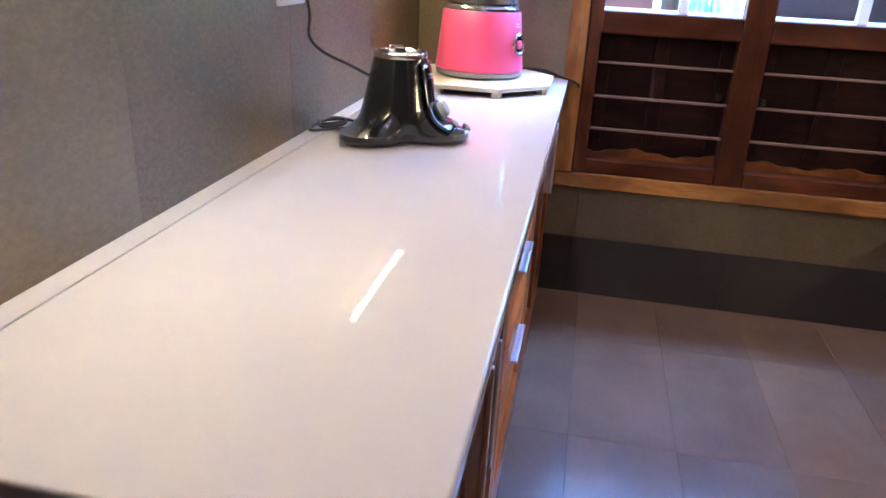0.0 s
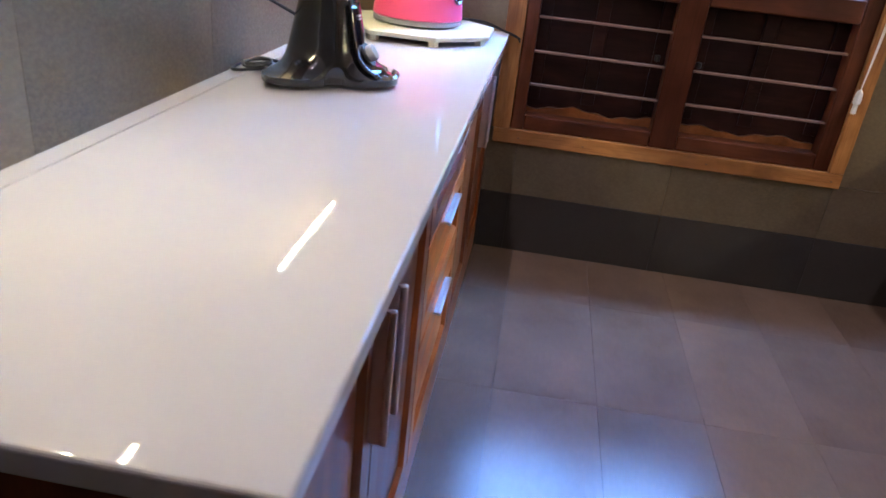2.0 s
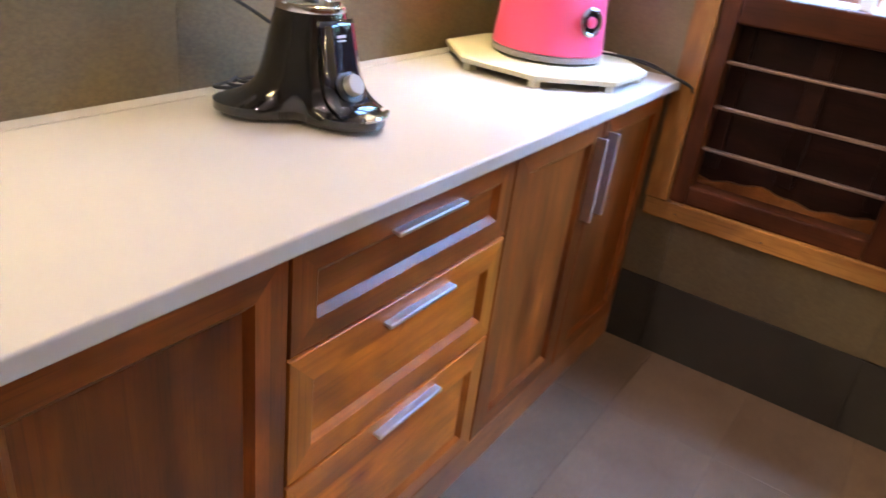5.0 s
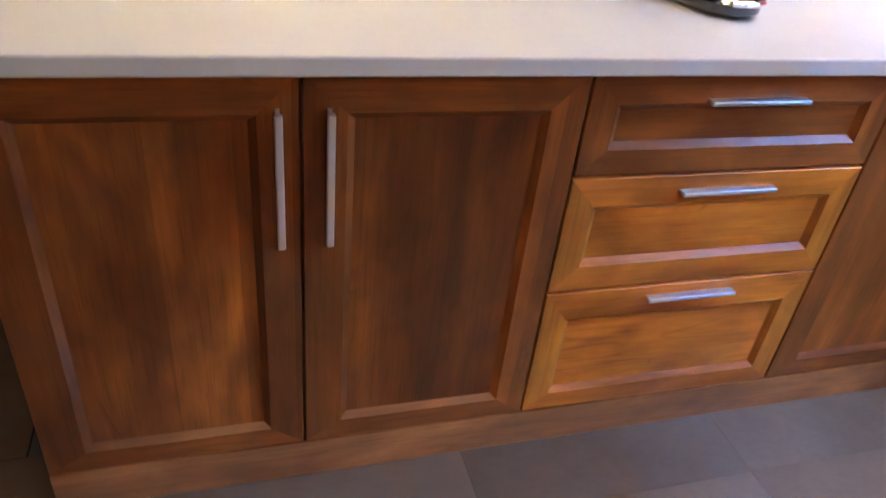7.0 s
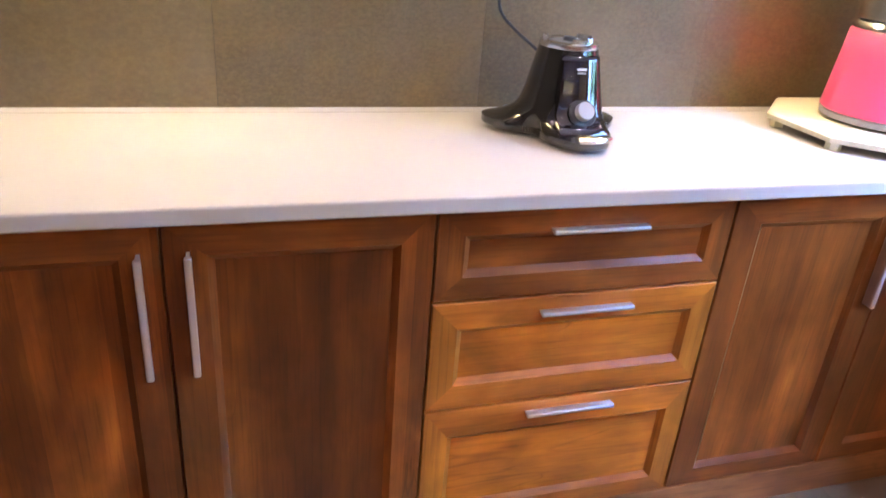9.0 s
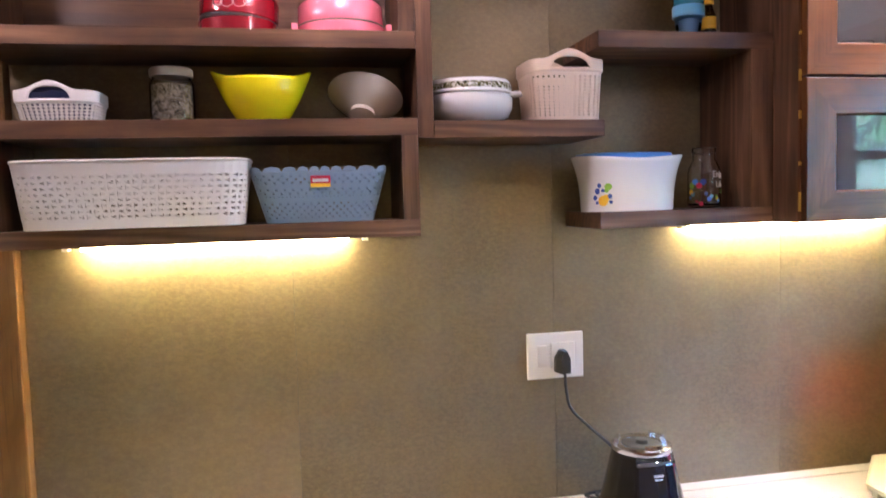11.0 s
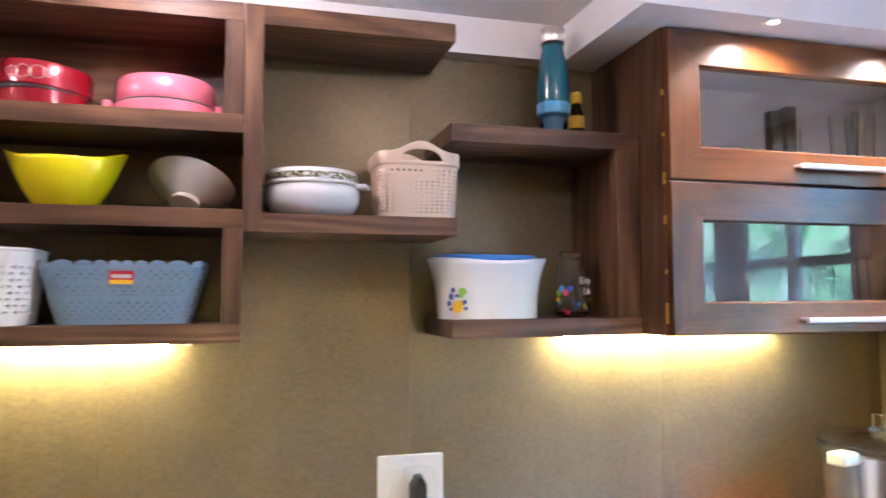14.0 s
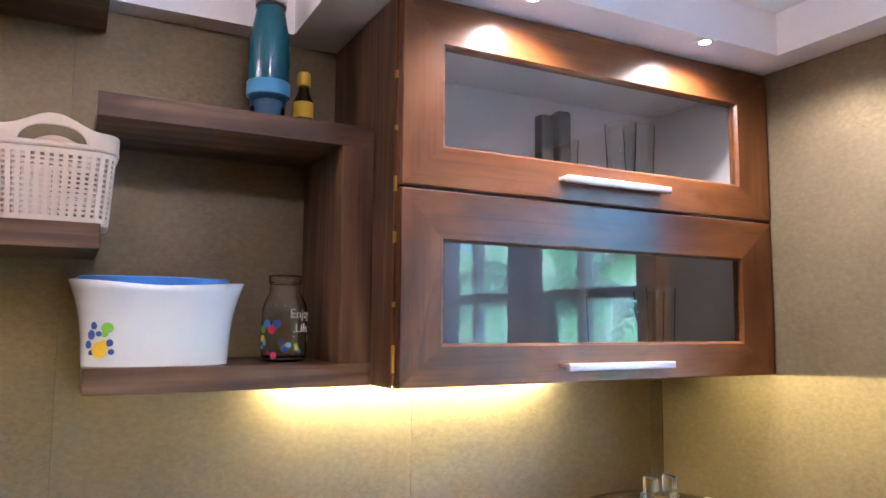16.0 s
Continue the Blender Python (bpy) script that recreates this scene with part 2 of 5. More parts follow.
M_BLACK_MATT = plain("matt_black", (0.015, 0.015, 0.016), 0.5)
M_GREY = plain("grey_plastic", (0.32, 0.32, 0.33), 0.4)
M_PINK, pink_tree, pink_shader = nodes_of("pink_plastic")
pink_tone = noise_tex(pink_tree, mapping(pink_tree), 2.5, 1)
pink_tree.links.new(ramp(pink_tree, pink_tone, [(0.3, (0.80, 0.090, 0.20)), (0.7, (0.88, 0.105, 0.23))]), pink_shader.inputs["Base Color"])
pink_shader.inputs["Roughness"].default_value = 0.34
M_CREAM = plain("cream_plastic", (0.68, 0.65, 0.49), 0.35, vary=0.03, relief=0.0)
M_WHITE = plain("white_plastic", (0.80, 0.78, 0.74), 0.36, vary=0.03, relief=0.0)
M_WHITE_GLOSS = plain("white_glaze", (0.80, 0.79, 0.78), 0.16, vary=0.02, relief=0.0, coat=0.3)
M_BLUEGREY = plain("blue_grey_plastic", (0.22, 0.32, 0.44), 0.38, vary=0.05)
M_BLUSH = plain("blush_plastic", (0.74, 0.57, 0.43), 0.4, vary=0.04, relief=0.0)
M_YELLOW = plain("yellow_plastic", (0.85, 0.72, 0.0), 0.22, vary=0.03, relief=0.0, coat=0.3)
M_BOWL = plain("cream_melamine", (0.56, 0.53, 0.46), 0.35, vary=0.04)
M_RED = plain("red_tin", (0.27, 0.005, 0.014), 0.25, 0.3, vary=0.15, relief=0.0, coat=0.3)
M_ROSE = plain("rose_tin", (0.80, 0.20, 0.27), 0.26, 0.1, vary=0.04, relief=0.0, coat=0.3)
M_NAVY = plain("navy_cloth", (0.01, 0.015, 0.06), 0.8, grain=200, vary=0.3, relief=0.4)
M_BLUE = plain("blue_lid", (0.06, 0.22, 0.62), 0.35, vary=0.04)
M_TEAL = plain("teal_bottle", (0.012, 0.11, 0.15), 0.22, vary=0.08, relief=0.0, coat=0.3)
M_SKYBLUE = plain("sky_blue_band", (0.10, 0.33, 0.55), 0.3, vary=0.05)
M_SILVER = plain("silver_cap", (0.66, 0.64, 0.58), 0.28, 0.9, vary=0.05)
M_LEAF = plain("printed_green", (0.20, 0.42, 0.04), 0.4)
M_PRINT_Y = plain("printed_yellow", (0.80, 0.48, 0.02), 0.4)
M_PRINT_B = plain("printed_blue", (0.03, 0.07, 0.30), 0.4)
M_PRINT_R = plain("printed_red", (0.55, 0.02, 0.06), 0.4)
M_PRINT_W = plain("printed_white", (0.75, 0.75, 0.75), 0.4)
M_OLIVE = plain("olive_print", (0.045, 0.05, 0.025), 0.4)
M_LAMINATE = plain("grey_laminate", (0.60, 0.57, 0.60), 0.45, vary=0.05)
M_GLASS = clear("glass", (0.97, 0.99, 0.98))
M_PANE = clear("pane_glass", (0.93, 0.97, 0.97))
M_BLUEGLASS = clear("blue_clear_plastic", (0.35, 0.62, 0.9), 0.05)
M_AMBER = clear("amber_glass", (0.30, 0.20, 0.06))
M_GREENGLASS = plain("green_liquid_bottle", (0.03, 0.20, 0.05), 0.15, coat=0.5)


def flakes():
    m, t, b = nodes_of("dried_flakes")
    n = noise_tex(t, mapping(t), 110, 3, 0.7, 0.6)
    t.links.new(ramp(t, n, [(0.34, (0.05, 0.035, 0.02)), (0.47, (0.34, 0.28, 0.19)), (0.6, (0.70, 0.62, 0.48))]), b.inputs["Base Color"])
    b.inputs["Roughness"].default_value = 0.8
    bump(t, b, n, 0.8, 0.003)
    return m


M_HERB = flakes()
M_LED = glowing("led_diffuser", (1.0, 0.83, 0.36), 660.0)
M_SPOT = glowing("downlight_lens", (1.0, 0.90, 0.78), 16.0)
M_GLOBE = glowing("lamp_globe", (1.0, 0.84, 0.80), 270.0)
M_RAWEDGE = plain("raw_edge_band", (0.42, 0.24, 0.03), 0.45)
M_OUTWALL = plain("salmon_render", (0.55, 0.22, 0.14), 0.8)
M_PALM = plain("palm_leaf", (0.07, 0.16, 0.04), 0.45, vary=0.4)

# ---- mesh helpers ----


def part(name, bm, material, parent=None, label="", smooth=False):
    """One bmesh, given in world metres, as one mesh object under a thing or a part."""
    base = parent.matrix_world.translation.copy() if parent else Vector()
    if parent:
        p, base = parent, Vector()
        while p:
            base += p.location
            p = p.parent
    bmesh.ops.recalc_face_normals(bm, faces=bm.faces)
    bmesh.ops.translate(bm, verts=bm.verts, vec=-base)
    me = bpy.data.meshes.new(name)
    if smooth:
        for f in bm.faces:
            f.smooth = True
        for e in bm.edges:
            if len(e.link_faces) == 2 and e.calc_face_angle(0) > 0.7:
                e.smooth = False
    bm.to_mesh(me)
    bm.free()
    for one in (material if isinstance(material, (list, tuple)) else [material]):
        me.materials.append(one)
    ob = new(name, me)
    if parent:
        ob.parent = parent
    if label:
        ob["label"] = label
    return ob


def thing(name, at, label, category, group="", kind=""):
    e = new(name)
    e.location = at
    e.empty_display_size = 0.05
    return tagged(e, label, category, group, kind)


def box(bm, x0, x1, y0, y1, z0, z1, bevel=0.0, seg=2, mat=0):
    vs = [bm.verts.new((x, y, z)) for x in (x0, x1) for y in (y0, y1) for z in (z0, z1)]
    fs = [bm.faces.new([vs[i] for i in q]) for q in ((0, 1, 3, 2), (4, 6, 7, 5), (0, 4, 5, 1), (2, 3, 7, 6), (0, 2, 6, 4), (1, 5, 7, 3))]
    for f in fs:
        f.material_index = mat
    if bevel:
        es = list({e for f in fs for e in f.edges})
        bmesh.ops.bevel(bm, geom=es, offset=bevel, segments=seg, affect="EDGES", profile=0.5)
    return bm


def boxed(x0, x1, y0, y1, z0, z1, bevel=0.0, seg=2):
    return box(bmesh.new(), x0, x1, y0, y1, z0, z1, bevel, seg)


def rings(bm, loops, close_start=True, close_end=True):
    """Skin a list of equal loops of points."""
    vv = [[bm.verts.new(p) for p in lp] for lp in loops]
    n = len(vv[0])
    for a, b in zip(vv, vv[1:]):
        for i in range(n):
            bm.faces.new((a[i], a[(i + 1) % n], b[(i + 1) % n], b[i]))
    if close_start:
        bm.faces.new(vv[0][::-1])
    if close_end:
        bm.faces.new(vv[-1])
    return bm


def lathe(profile, at, seg=40, closed=(True, True), bm=None):
    """Turn (radius, height) pairs about the upright axis through at."""
    bm = bm or bmesh.new()
    loops = [[(at[0] + r * math.cos(2 * math.pi * i / seg), at[1] + r * math.sin(2 * math.pi * i / seg), at[2] + z) for i in range(seg)]
             for r, z in profile]
    return rings(bm, loops, *closed)


def tube(points, r, seg=10, steps=8, bm=None):
    """A round cord through the points."""
    bm = bm or bmesh.new()
    pts = [Vector(p) for p in points]
    path = []
    for i in range(len(pts) - 1):
        p0, p1, p2, p3 = pts[max(i - 1, 0)], pts[i], pts[i + 1], pts[min(i + 2, len(pts) - 1)]
        for k in range(steps):
            u = k / steps
            path.append(0.5 * ((2 * p1) + (p2 - p0) * u + (2 * p0 - 5 * p1 + 4 * p2 - p3) * u * u + (3 * p1 - p0 - 3 * p2 + p3) * u ** 3))
    path.append(pts[-1])
    loops, up = [], None
    for i, p in enumerate(path):
        d = (path[min(i + 1, len(path) - 1)] - path[max(i - 1, 0)]).normalized()
        if up is None:
            up = d.orthogonal().normalized()
        up = (up - d * up.dot(d)).normalized()
        side = d.cross(up)
        loops.append([p + r * (math.cos(2 * math.pi * k / seg) * up + math.sin(2 * math.pi * k / seg) * side) for k in range(seg)])
    return rings(bm, loops)


def solid(ob, thickness, offset=1.0):
    md = ob.modifiers.new("wall", "SOLIDIFY")
    md.thickness, md.offset = thickness, offset
    return ob

# ---- structure ----
WALL_Y, EAST_X, CEIL_Z, SOF_Z = -0.03, 2.375, 2.20, 2.12
WEST_X, SOUTH_Y = -1.55, -2.93

floor = part("floor", boxed(WEST_X - 0.15, EAST_X + 0.17, SOUTH_Y - 0.15, 0.75, -0.12, -0.012), M_FLOOR_JOINT)
tagged(floor, "taupe stone-look floor tiles laid in long rows", "floor", kind="structure")
wall_back = part("wall_back", boxed(-0.005, EAST_X + 0.15, WALL_Y + 0.009, WALL_Y + 0.13, 0, CEIL_Z), M_GROUT)
tagged(wall_back, "kitchen wall clad in dark bronze textured tiles", "wall", kind="structure")

bm = bmesh.new()
WY0, WY1, WZ0, WZ1 = -1.905, -0.612, 0.462, 2.1195
for y0, y1, z0, z1 in ((SOUTH_Y, WY0, -0.011, CEIL_Z), (WY1, WALL_Y, -0.011, CEIL_Z), (WY0, WY1, -0.011, WZ0), (WY0, WY1, WZ1, CEIL_Z)):
    box(bm, EAST_X + 0.009, EAST_X + 0.17, y0, y1, z0, z1)
wall_east = tagged(part("wall_east", bm, M_GROUT), "side wall in bronze tiles round a wooden window", "wall", kind="structure")
# unseen closing walls; their brown is chosen to cut bounced fill
tagged(part("wall_south", boxed(WEST_X, EAST_X + 0.17, SOUTH_Y - 0.15, SOUTH_Y, 0, CEIL_Z + 0.1), M_DADO),
       "plain unseen brown wall opposite the worktop", "wall", kind="structure")
tagged(part("wall_west", boxed(WEST_X - 0.15, WEST_X, SOUTH_Y - 0.15, 0.75, 0, CEIL_Z + 0.1), M_DADO),
       "plain unseen brown wall at the end of the room", "wall", kind="structure")
tagged(part("wall_alcove", boxed(WEST_X, 0.12, 0.60, 0.75, 0, CEIL_Z + 0.1), M_PAINT),
       "plain painted wall at the back of the alcove", "wall", kind="structure")
tagged(part("wall_alcove_side", boxed(-0.005, 0.12, WALL_Y + 0.13, 0.60, 0, CEIL_Z), M_PAINT),
       "plain painted return wall of the alcove", "wall", kind="structure")
tagged(part("ceiling", boxed(WEST_X - 0.15, EAST_X + 0.17, SOUTH_Y - 0.15, 0.75, CEIL_Z + 0.001, CEIL_Z + 0.12), M_CEIL),
       "cream painted ceiling within a dropped border", "ceiling", kind="structure")
bm = bmesh.new()
box(bm, WEST_X, 1.48, -0.080, WALL_Y + 0.12, SOF_Z, CEIL_Z + 0.01)
box(bm, 1.48, EAST_X + 0.16, -0.418, WALL_Y + 0.12, SOF_Z, CEIL_Z + 0.01)
box(bm, 2.305, EAST_X + 0.16, -2.462, -0.418, SOF_Z, CEIL_Z + 0.01)
box(bm, WEST_X, EAST_X + 0.16, SOUTH_Y, -2.462, SOF_Z, CEIL_Z + 0.01)
tagged(part("ceiling_soffit", bm, M_PAINT), "white painted dropped ceiling border over the cupboards", "ceiling border", kind="structure")

# ---- window ----
window = thing("window_1", (EAST_X, -1.26, WZ0), "honey-framed wooden window with barred dark shutters below panes", "window", kind="structure")
XF = EAST_X - 0.012
part("frame_rail", boxed(XF, XF + 0.10, -1.916, -0.600, 0.455, 0.512, 0.003), M_PINE, window, "honey pine bottom rail")
part("frame_rail", boxed(XF, XF + 0.10, -1.916, -0.594, 2.058, 2.1185, 0.003), M_PINE, window, "honey pine head rail")
for y0, y1 in ((-0.662, -0.594), (-1.916, -1.862)):
    part("frame_stile", boxed(XF, XF + 0.10, y0, y1, 0.512, 2.058, 0.003), M_PINE_Z, window, "honey pine upright")
XS = EAST_X + 0.006
for y0, y1 in ((-0.712, -0.662), (-1.295, -1.195), (-1.862, -1.806)):
    part("sash_stile", boxed(XS, XS + 0.07, y0, y1, 0.512, 2.058, 0.004), M_SHUT_Z, window, "dark mahogany upright")
for y0, y1 in ((-1.195, -0.712), (-1.806, -1.295)):
    part("sash_rail", boxed(XS, XS + 0.07, y0, y1, 0.512, 0.570, 0.006), M_SHUT, window, "dark mahogany rail")
    part("sash_rail", boxed(XS, XS + 0.07, y0, y1, 1.038, 1.118, 0.006), M_SHUT, window, "dark mahogany rail")
    part("sash_rail", boxed(XS, XS + 0.07, y0, y1, 1.988, 2.058, 0.006), M_SHUT, window, "dark mahogany rail")
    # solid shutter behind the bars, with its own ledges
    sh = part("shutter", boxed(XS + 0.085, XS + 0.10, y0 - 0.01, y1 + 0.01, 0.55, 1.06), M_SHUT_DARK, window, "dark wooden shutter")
    bm = bmesh.new()
    wavy = [[(XS + 0.070 + d, y0 + (y1 - y0) * k / 24, z) for z, d in ((0.552, 0.0), (0.594 + 0.009 * math.sin(k * 0.42 + y0 * 4) + 0.004 * math.sin(k * 1.3 + 1), 0.0),
             (0.594 + 0.009 * math.sin(k * 0.42 + y0 * 4) + 0.004 * math.sin(k * 1.3 + 1), 0.015), (0.552, 0.015))] for k in range(25)]
    part("ledge", rings(bm, wavy), M_PLINTH, sh, "worn wavy-edged wooden ledge")
    mid = 0.5 * (y0 + y1)
    for a, b in ((mid - 0.015, mid + 0.035), (y1 - 0.045, y1), (y0, y0 + 0.045)):
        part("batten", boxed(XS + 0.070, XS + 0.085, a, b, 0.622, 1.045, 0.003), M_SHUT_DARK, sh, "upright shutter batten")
    for z in (0.935, 0.810, 0.686):
        part("bar", boxed(XS + 0.018, XS + 0.040, y0, y1, z - 0.005, z + 0.003, 0.002), M_BAR, window, "slim dark metal bar")
    # upper opening: bars outside clear panes
    pane = part("pane", boxed(XS + 0.045, XS + 0.049, y0, y1, 1.118, 1.988), M_PANE, window, "clear window pane")
    pane.visible_shadow = False
    part("bar", boxed(XS + 0.062, XS + 0.082, y0, y1, 1.685, 1.715, 0.002), M_BLACK_MATT, window, "black window bar")
    part("glazing_bar", boxed(XS + 0.055, XS + 0.085, mid - 0.055, mid - 0.02, 1.118, 1.988, 0.002), M_WHITE, window, "pale upright glazing bar")
for y, z in ((-1.165, 0.835), (-1.318, 0.828)):
    part("latch", lathe([(0.004, -0.012), (0.011, -0.010), (0.011, 0.010), (0.004, 0.012)], (XS + 0.052, y, z), 12), M_BLACK_MATT, window, "small black latch")
part("sill", boxed(XS + 0.07, XS + 0.30, -1.87, -0.65, 1.06, 1.116, 0.003), M_PAINT, window, "white outer sill")
for y in (-0.70, -0.95, -1.42, -1.88):
    for z in (0.48,):
        part("screw", lathe([(0.004, 0), (0.004, 0.002)], (XF - 0.001, y, z), 8), M_BLACK_MATT, window, "dark screw head")

cord = thing("blind_cord", (2.345, -1.865, 0.75), "white blind cord with a plastic pull by the window", "cord")
part("string", tube([(2.350, -1.885, 1.93), (2.350, -1.882, 1.4), (2.350, -1.872, 1.0), (2.350, -1.866, 0.82)], 0.0022, 6), M_WHITE, cord)
part("string", tube([(2.346, -1.893, 1.93), (2.346, -1.889, 1.4), (2.348, -1.876, 1.0), (2.350, -1.866, 0.82)], 0.0022, 6), M_WHITE, cord)
part("pull", lathe([(0.003, 0.085), (0.011, 0.075), (0.014, 0.05), (0.013, 0.035), (0.008, 0.03), (0.010, 0.0), (0.006, -0.004)], (2.350, -1.866, 0.745), 16), M_WHITE, cord, "white plastic pull", True)

# ---- outside ----
ground = part("ground", boxed(2.6, 60, -40, 40, -0.6, -0.5), plain("garden_soil", (0.10, 0.09, 0.05), 0.9, vary=0.4))
tagged(ground, "garden ground outside the window", "ground", kind="structure")
# emissive sheet added outside to stand in for daylight from garden and sky
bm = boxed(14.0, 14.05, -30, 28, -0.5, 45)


def garden_backdrop():
    m, t, b = nodes_of("garden_glow")
    n = noise_tex(t, mapping(t, (1, 0.5, 0.45), False), 1.6, 4, 0.6, 0.6)
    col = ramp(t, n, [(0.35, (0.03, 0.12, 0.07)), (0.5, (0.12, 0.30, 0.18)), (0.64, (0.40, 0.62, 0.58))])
    # drooping fronds: two sets of leaning streaks
    for lean, stops in ((0.75, ((0.42, 0.35), (0.56, 1.35))), (-0.55, ((0.45, 0.45), (0.55, 1.2)))):
        fm = mapping(t, (1, 7.0, 0.9), False)
        fm.node.inputs["Rotation"].default_value = (lean, 0, 0)
        f = noise_tex(t, fm, 1.7, 3, 0.6, 0.3)
        col = mix(t, 0.8, col, ramp(t, f, [(p, (q, q, q)) for p, q in stops]), "MULTIPLY")
    # upper part turns strong blue, so its glow enters the room as skylight
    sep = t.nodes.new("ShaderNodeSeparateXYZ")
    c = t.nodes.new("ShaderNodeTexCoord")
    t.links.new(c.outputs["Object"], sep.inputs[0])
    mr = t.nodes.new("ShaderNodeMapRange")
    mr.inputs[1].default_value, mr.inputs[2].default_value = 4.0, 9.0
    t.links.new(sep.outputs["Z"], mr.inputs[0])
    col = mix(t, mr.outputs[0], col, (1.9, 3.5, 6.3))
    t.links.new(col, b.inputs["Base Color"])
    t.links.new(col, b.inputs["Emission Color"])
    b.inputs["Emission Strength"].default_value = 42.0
    b.inputs["Roughness"].default_value = 1.0
    return m


tagged(part("backdrop", bm, garden_backdrop()), "glowing sheet coloured as distant garden and sky", "backdrop", kind="structure")
outwall = part("garden_wall", boxed(3.4, 3.6, -0.95, 2.5, -0.5, 1.7), M_OUTWALL)
tagged(outwall, "salmon rendered wall standing outside the window", "wall", kind="structure")

outlow = part("yard_wall", boxed(3.0, 3.15, -3.4, -1.40, -0.5, 1.34), plain("dark_brick_render", (0.045, 0.02, 0.012), 0.8, vary=0.3))
tagged(outlow, "low dark brown wall standing outside the window", "wall", kind="structure")


def palm(at, seed, height):
    rnd = random.Random(seed)
    tree = thing("palm_tree", at, "green palm with drooping fronds in the garden", "tree", "garden palms")
    x, y, z = at
    part("trunk", tube([(x, y, z), (x + 0.1, y + 0.05, z + height * 0.5), (x, y, z + height)], 0.09, 10), wood("palm_bark", (0.08, 0.06, 0.04), (0.14, 0.11, 0.08), (0.2, 0.17, 0.12)), tree)
    for k in range(13):
        a = k * 2.4 + rnd.random()
        ln, lift = 1.5 + rnd.random() * 0.5, 0.3 + rnd.random() * 0.6
        bm = bmesh.new()
        for j in range(26):
            u = j / 25
            c = Vector((x + math.cos(a) * ln * u, y + math.sin(a) * ln * u, z + height + lift * math.sin(u * 2.2) - 1.3 * u * u))
            for s in (-1, 1):
                d = Vector((math.cos(a + s * 1.0), math.sin(a + s * 1.0), -0.5)) * (0.45 * (1 - 0.6 * u))
                w = Vector((math.cos(a), math.sin(a), 0)) * 0.018
                p = [bm.verts.new(q) for q in (c - w, c + w, c + d)]
                bm.faces.new(p)
        part("frond", bm, M_PALM, tree)
    return tree


palm((6.2, -3.6, -0.5), 3, 2.6)
palm((6.8, -1.4, -0.5), 5, 2.9)
palm((5.6, -5.6, -0.5), 8, 2.3)

# ---- base cabinets ----
FRONT, TOP_Z = -0.580, 0.868


def panel_front(name, x0, x1, z0, z1, ix0, ix1, iz0, iz1, mat_rail, mat_stile, parent, mat_panel=None):
    """A framed front: mitred frame with a sloped inner lip and a sunk panel."""
    ob = part(name, boxed(ix0 - 0.005, ix1 + 0.005, FRONT + 0.011, FRONT + 0.019, iz0 - 0.005, iz1 + 0.005), mat_panel or mat_stile, parent)
    g = 0.0018
    x0, x1, z0, z1 = x0 + g, x1 - g, z0 + g, z1 - g
    lip = 0.013
    outer, inner = [(x0, z0), (x1, z0), (x1, z1), (x0, z1)], [(ix0 - lip, iz0 - lip), (ix1 + lip, iz0 - lip), (ix1 + lip, iz1 + lip), (ix0 - lip, iz1 + lip)]
    sunk = [(ix0, iz0), (ix1, iz0), (ix1, iz1), (ix0, iz1)]
    for k, nm, mt in ((0, "rail", mat_rail), (1, "stile", mat_stile), (2, "rail", mat_rail), (3, "stile", mat_stile)):
        bm = bmesh.new()
        j = (k + 1) % 4
        prof = []
        for i in (k, j):
            o, n, s = outer[i], inner[i], sunk[i]
            cx, cz = (1 if o[0] == x0 else -1) * 0.002, (1 if o[1] == z0 else -1) * 0.002
            prof.append([bm.verts.new(p) for p in (
                (o[0], FRONT + 0.019, o[1]), (o[0], FRONT + 0.002, o[1]), (o[0] + cx, FRONT, o[1] + cz),
                (n[0], FRONT, n[1]), (s[0], FRONT + 0.0115, s[1]), (s[0], FRONT + 0.019, s[1]))])
        a, b = prof
        for i in range(6):
            bm.faces.new((a[i], b[i], b[(i + 1) % 6], a[(i + 1) % 6]))
        bm.faces.new(a)
        bm.faces.new(b[::-1])
        part(nm, bm, mt, ob)
    return ob


def bar_handle(parent, x0, x1, z0, z1, y_face, material, upright, label, reach=0.032):
    """An edge pull: a blade standing off the face with a rounded nosing along its front."""
    n = 0.010
    bm = boxed(x0, x1, y_face - reach, y_face - reach + n, z0, z1, 0.0028, 3)
    h = part("handle", bm, material, parent, label, True)
    if upright:
        c = 0.5 * (x0 + x1)
        blade = boxed(c - 0.003, c + 0.003, y_face - reach + n - 0.001, y_face - 0.0002, z0 + 0.001, z1 - 0.001)
    else:
        blade = boxed(x0 + 0.001, x1 - 0.001, y_face - reach + n - 0.001, y_face - 0.0002, z1 - 0.006, z1 - 0.001)
    part("blade", blade, material, h)
    return h


def carcass(parent, x0, x1):
    t, y0, y1 = 0.016, FRONT + 0.021, WALL_Y - 0.002
    for nm, b6 in (("side", (x0, x0 + t, y0, y1, 0.096, 0.836)), ("side", (x1 - t, x1, y0, y1, 0.096, 0.836)), ("base", (x0 + t, x1 - t, y0, y1, 0.096, 0.112)),
                   ("back", (x0 + t, x1 - t, y1 - 0.010, y1, 0.112, 0.836)), ("stretcher", (x0 + t, x1 - t, y0, y0 + 0.08, 0.820, 0.836))):
        part(nm, boxed(*b6), M_DOOR, parent)


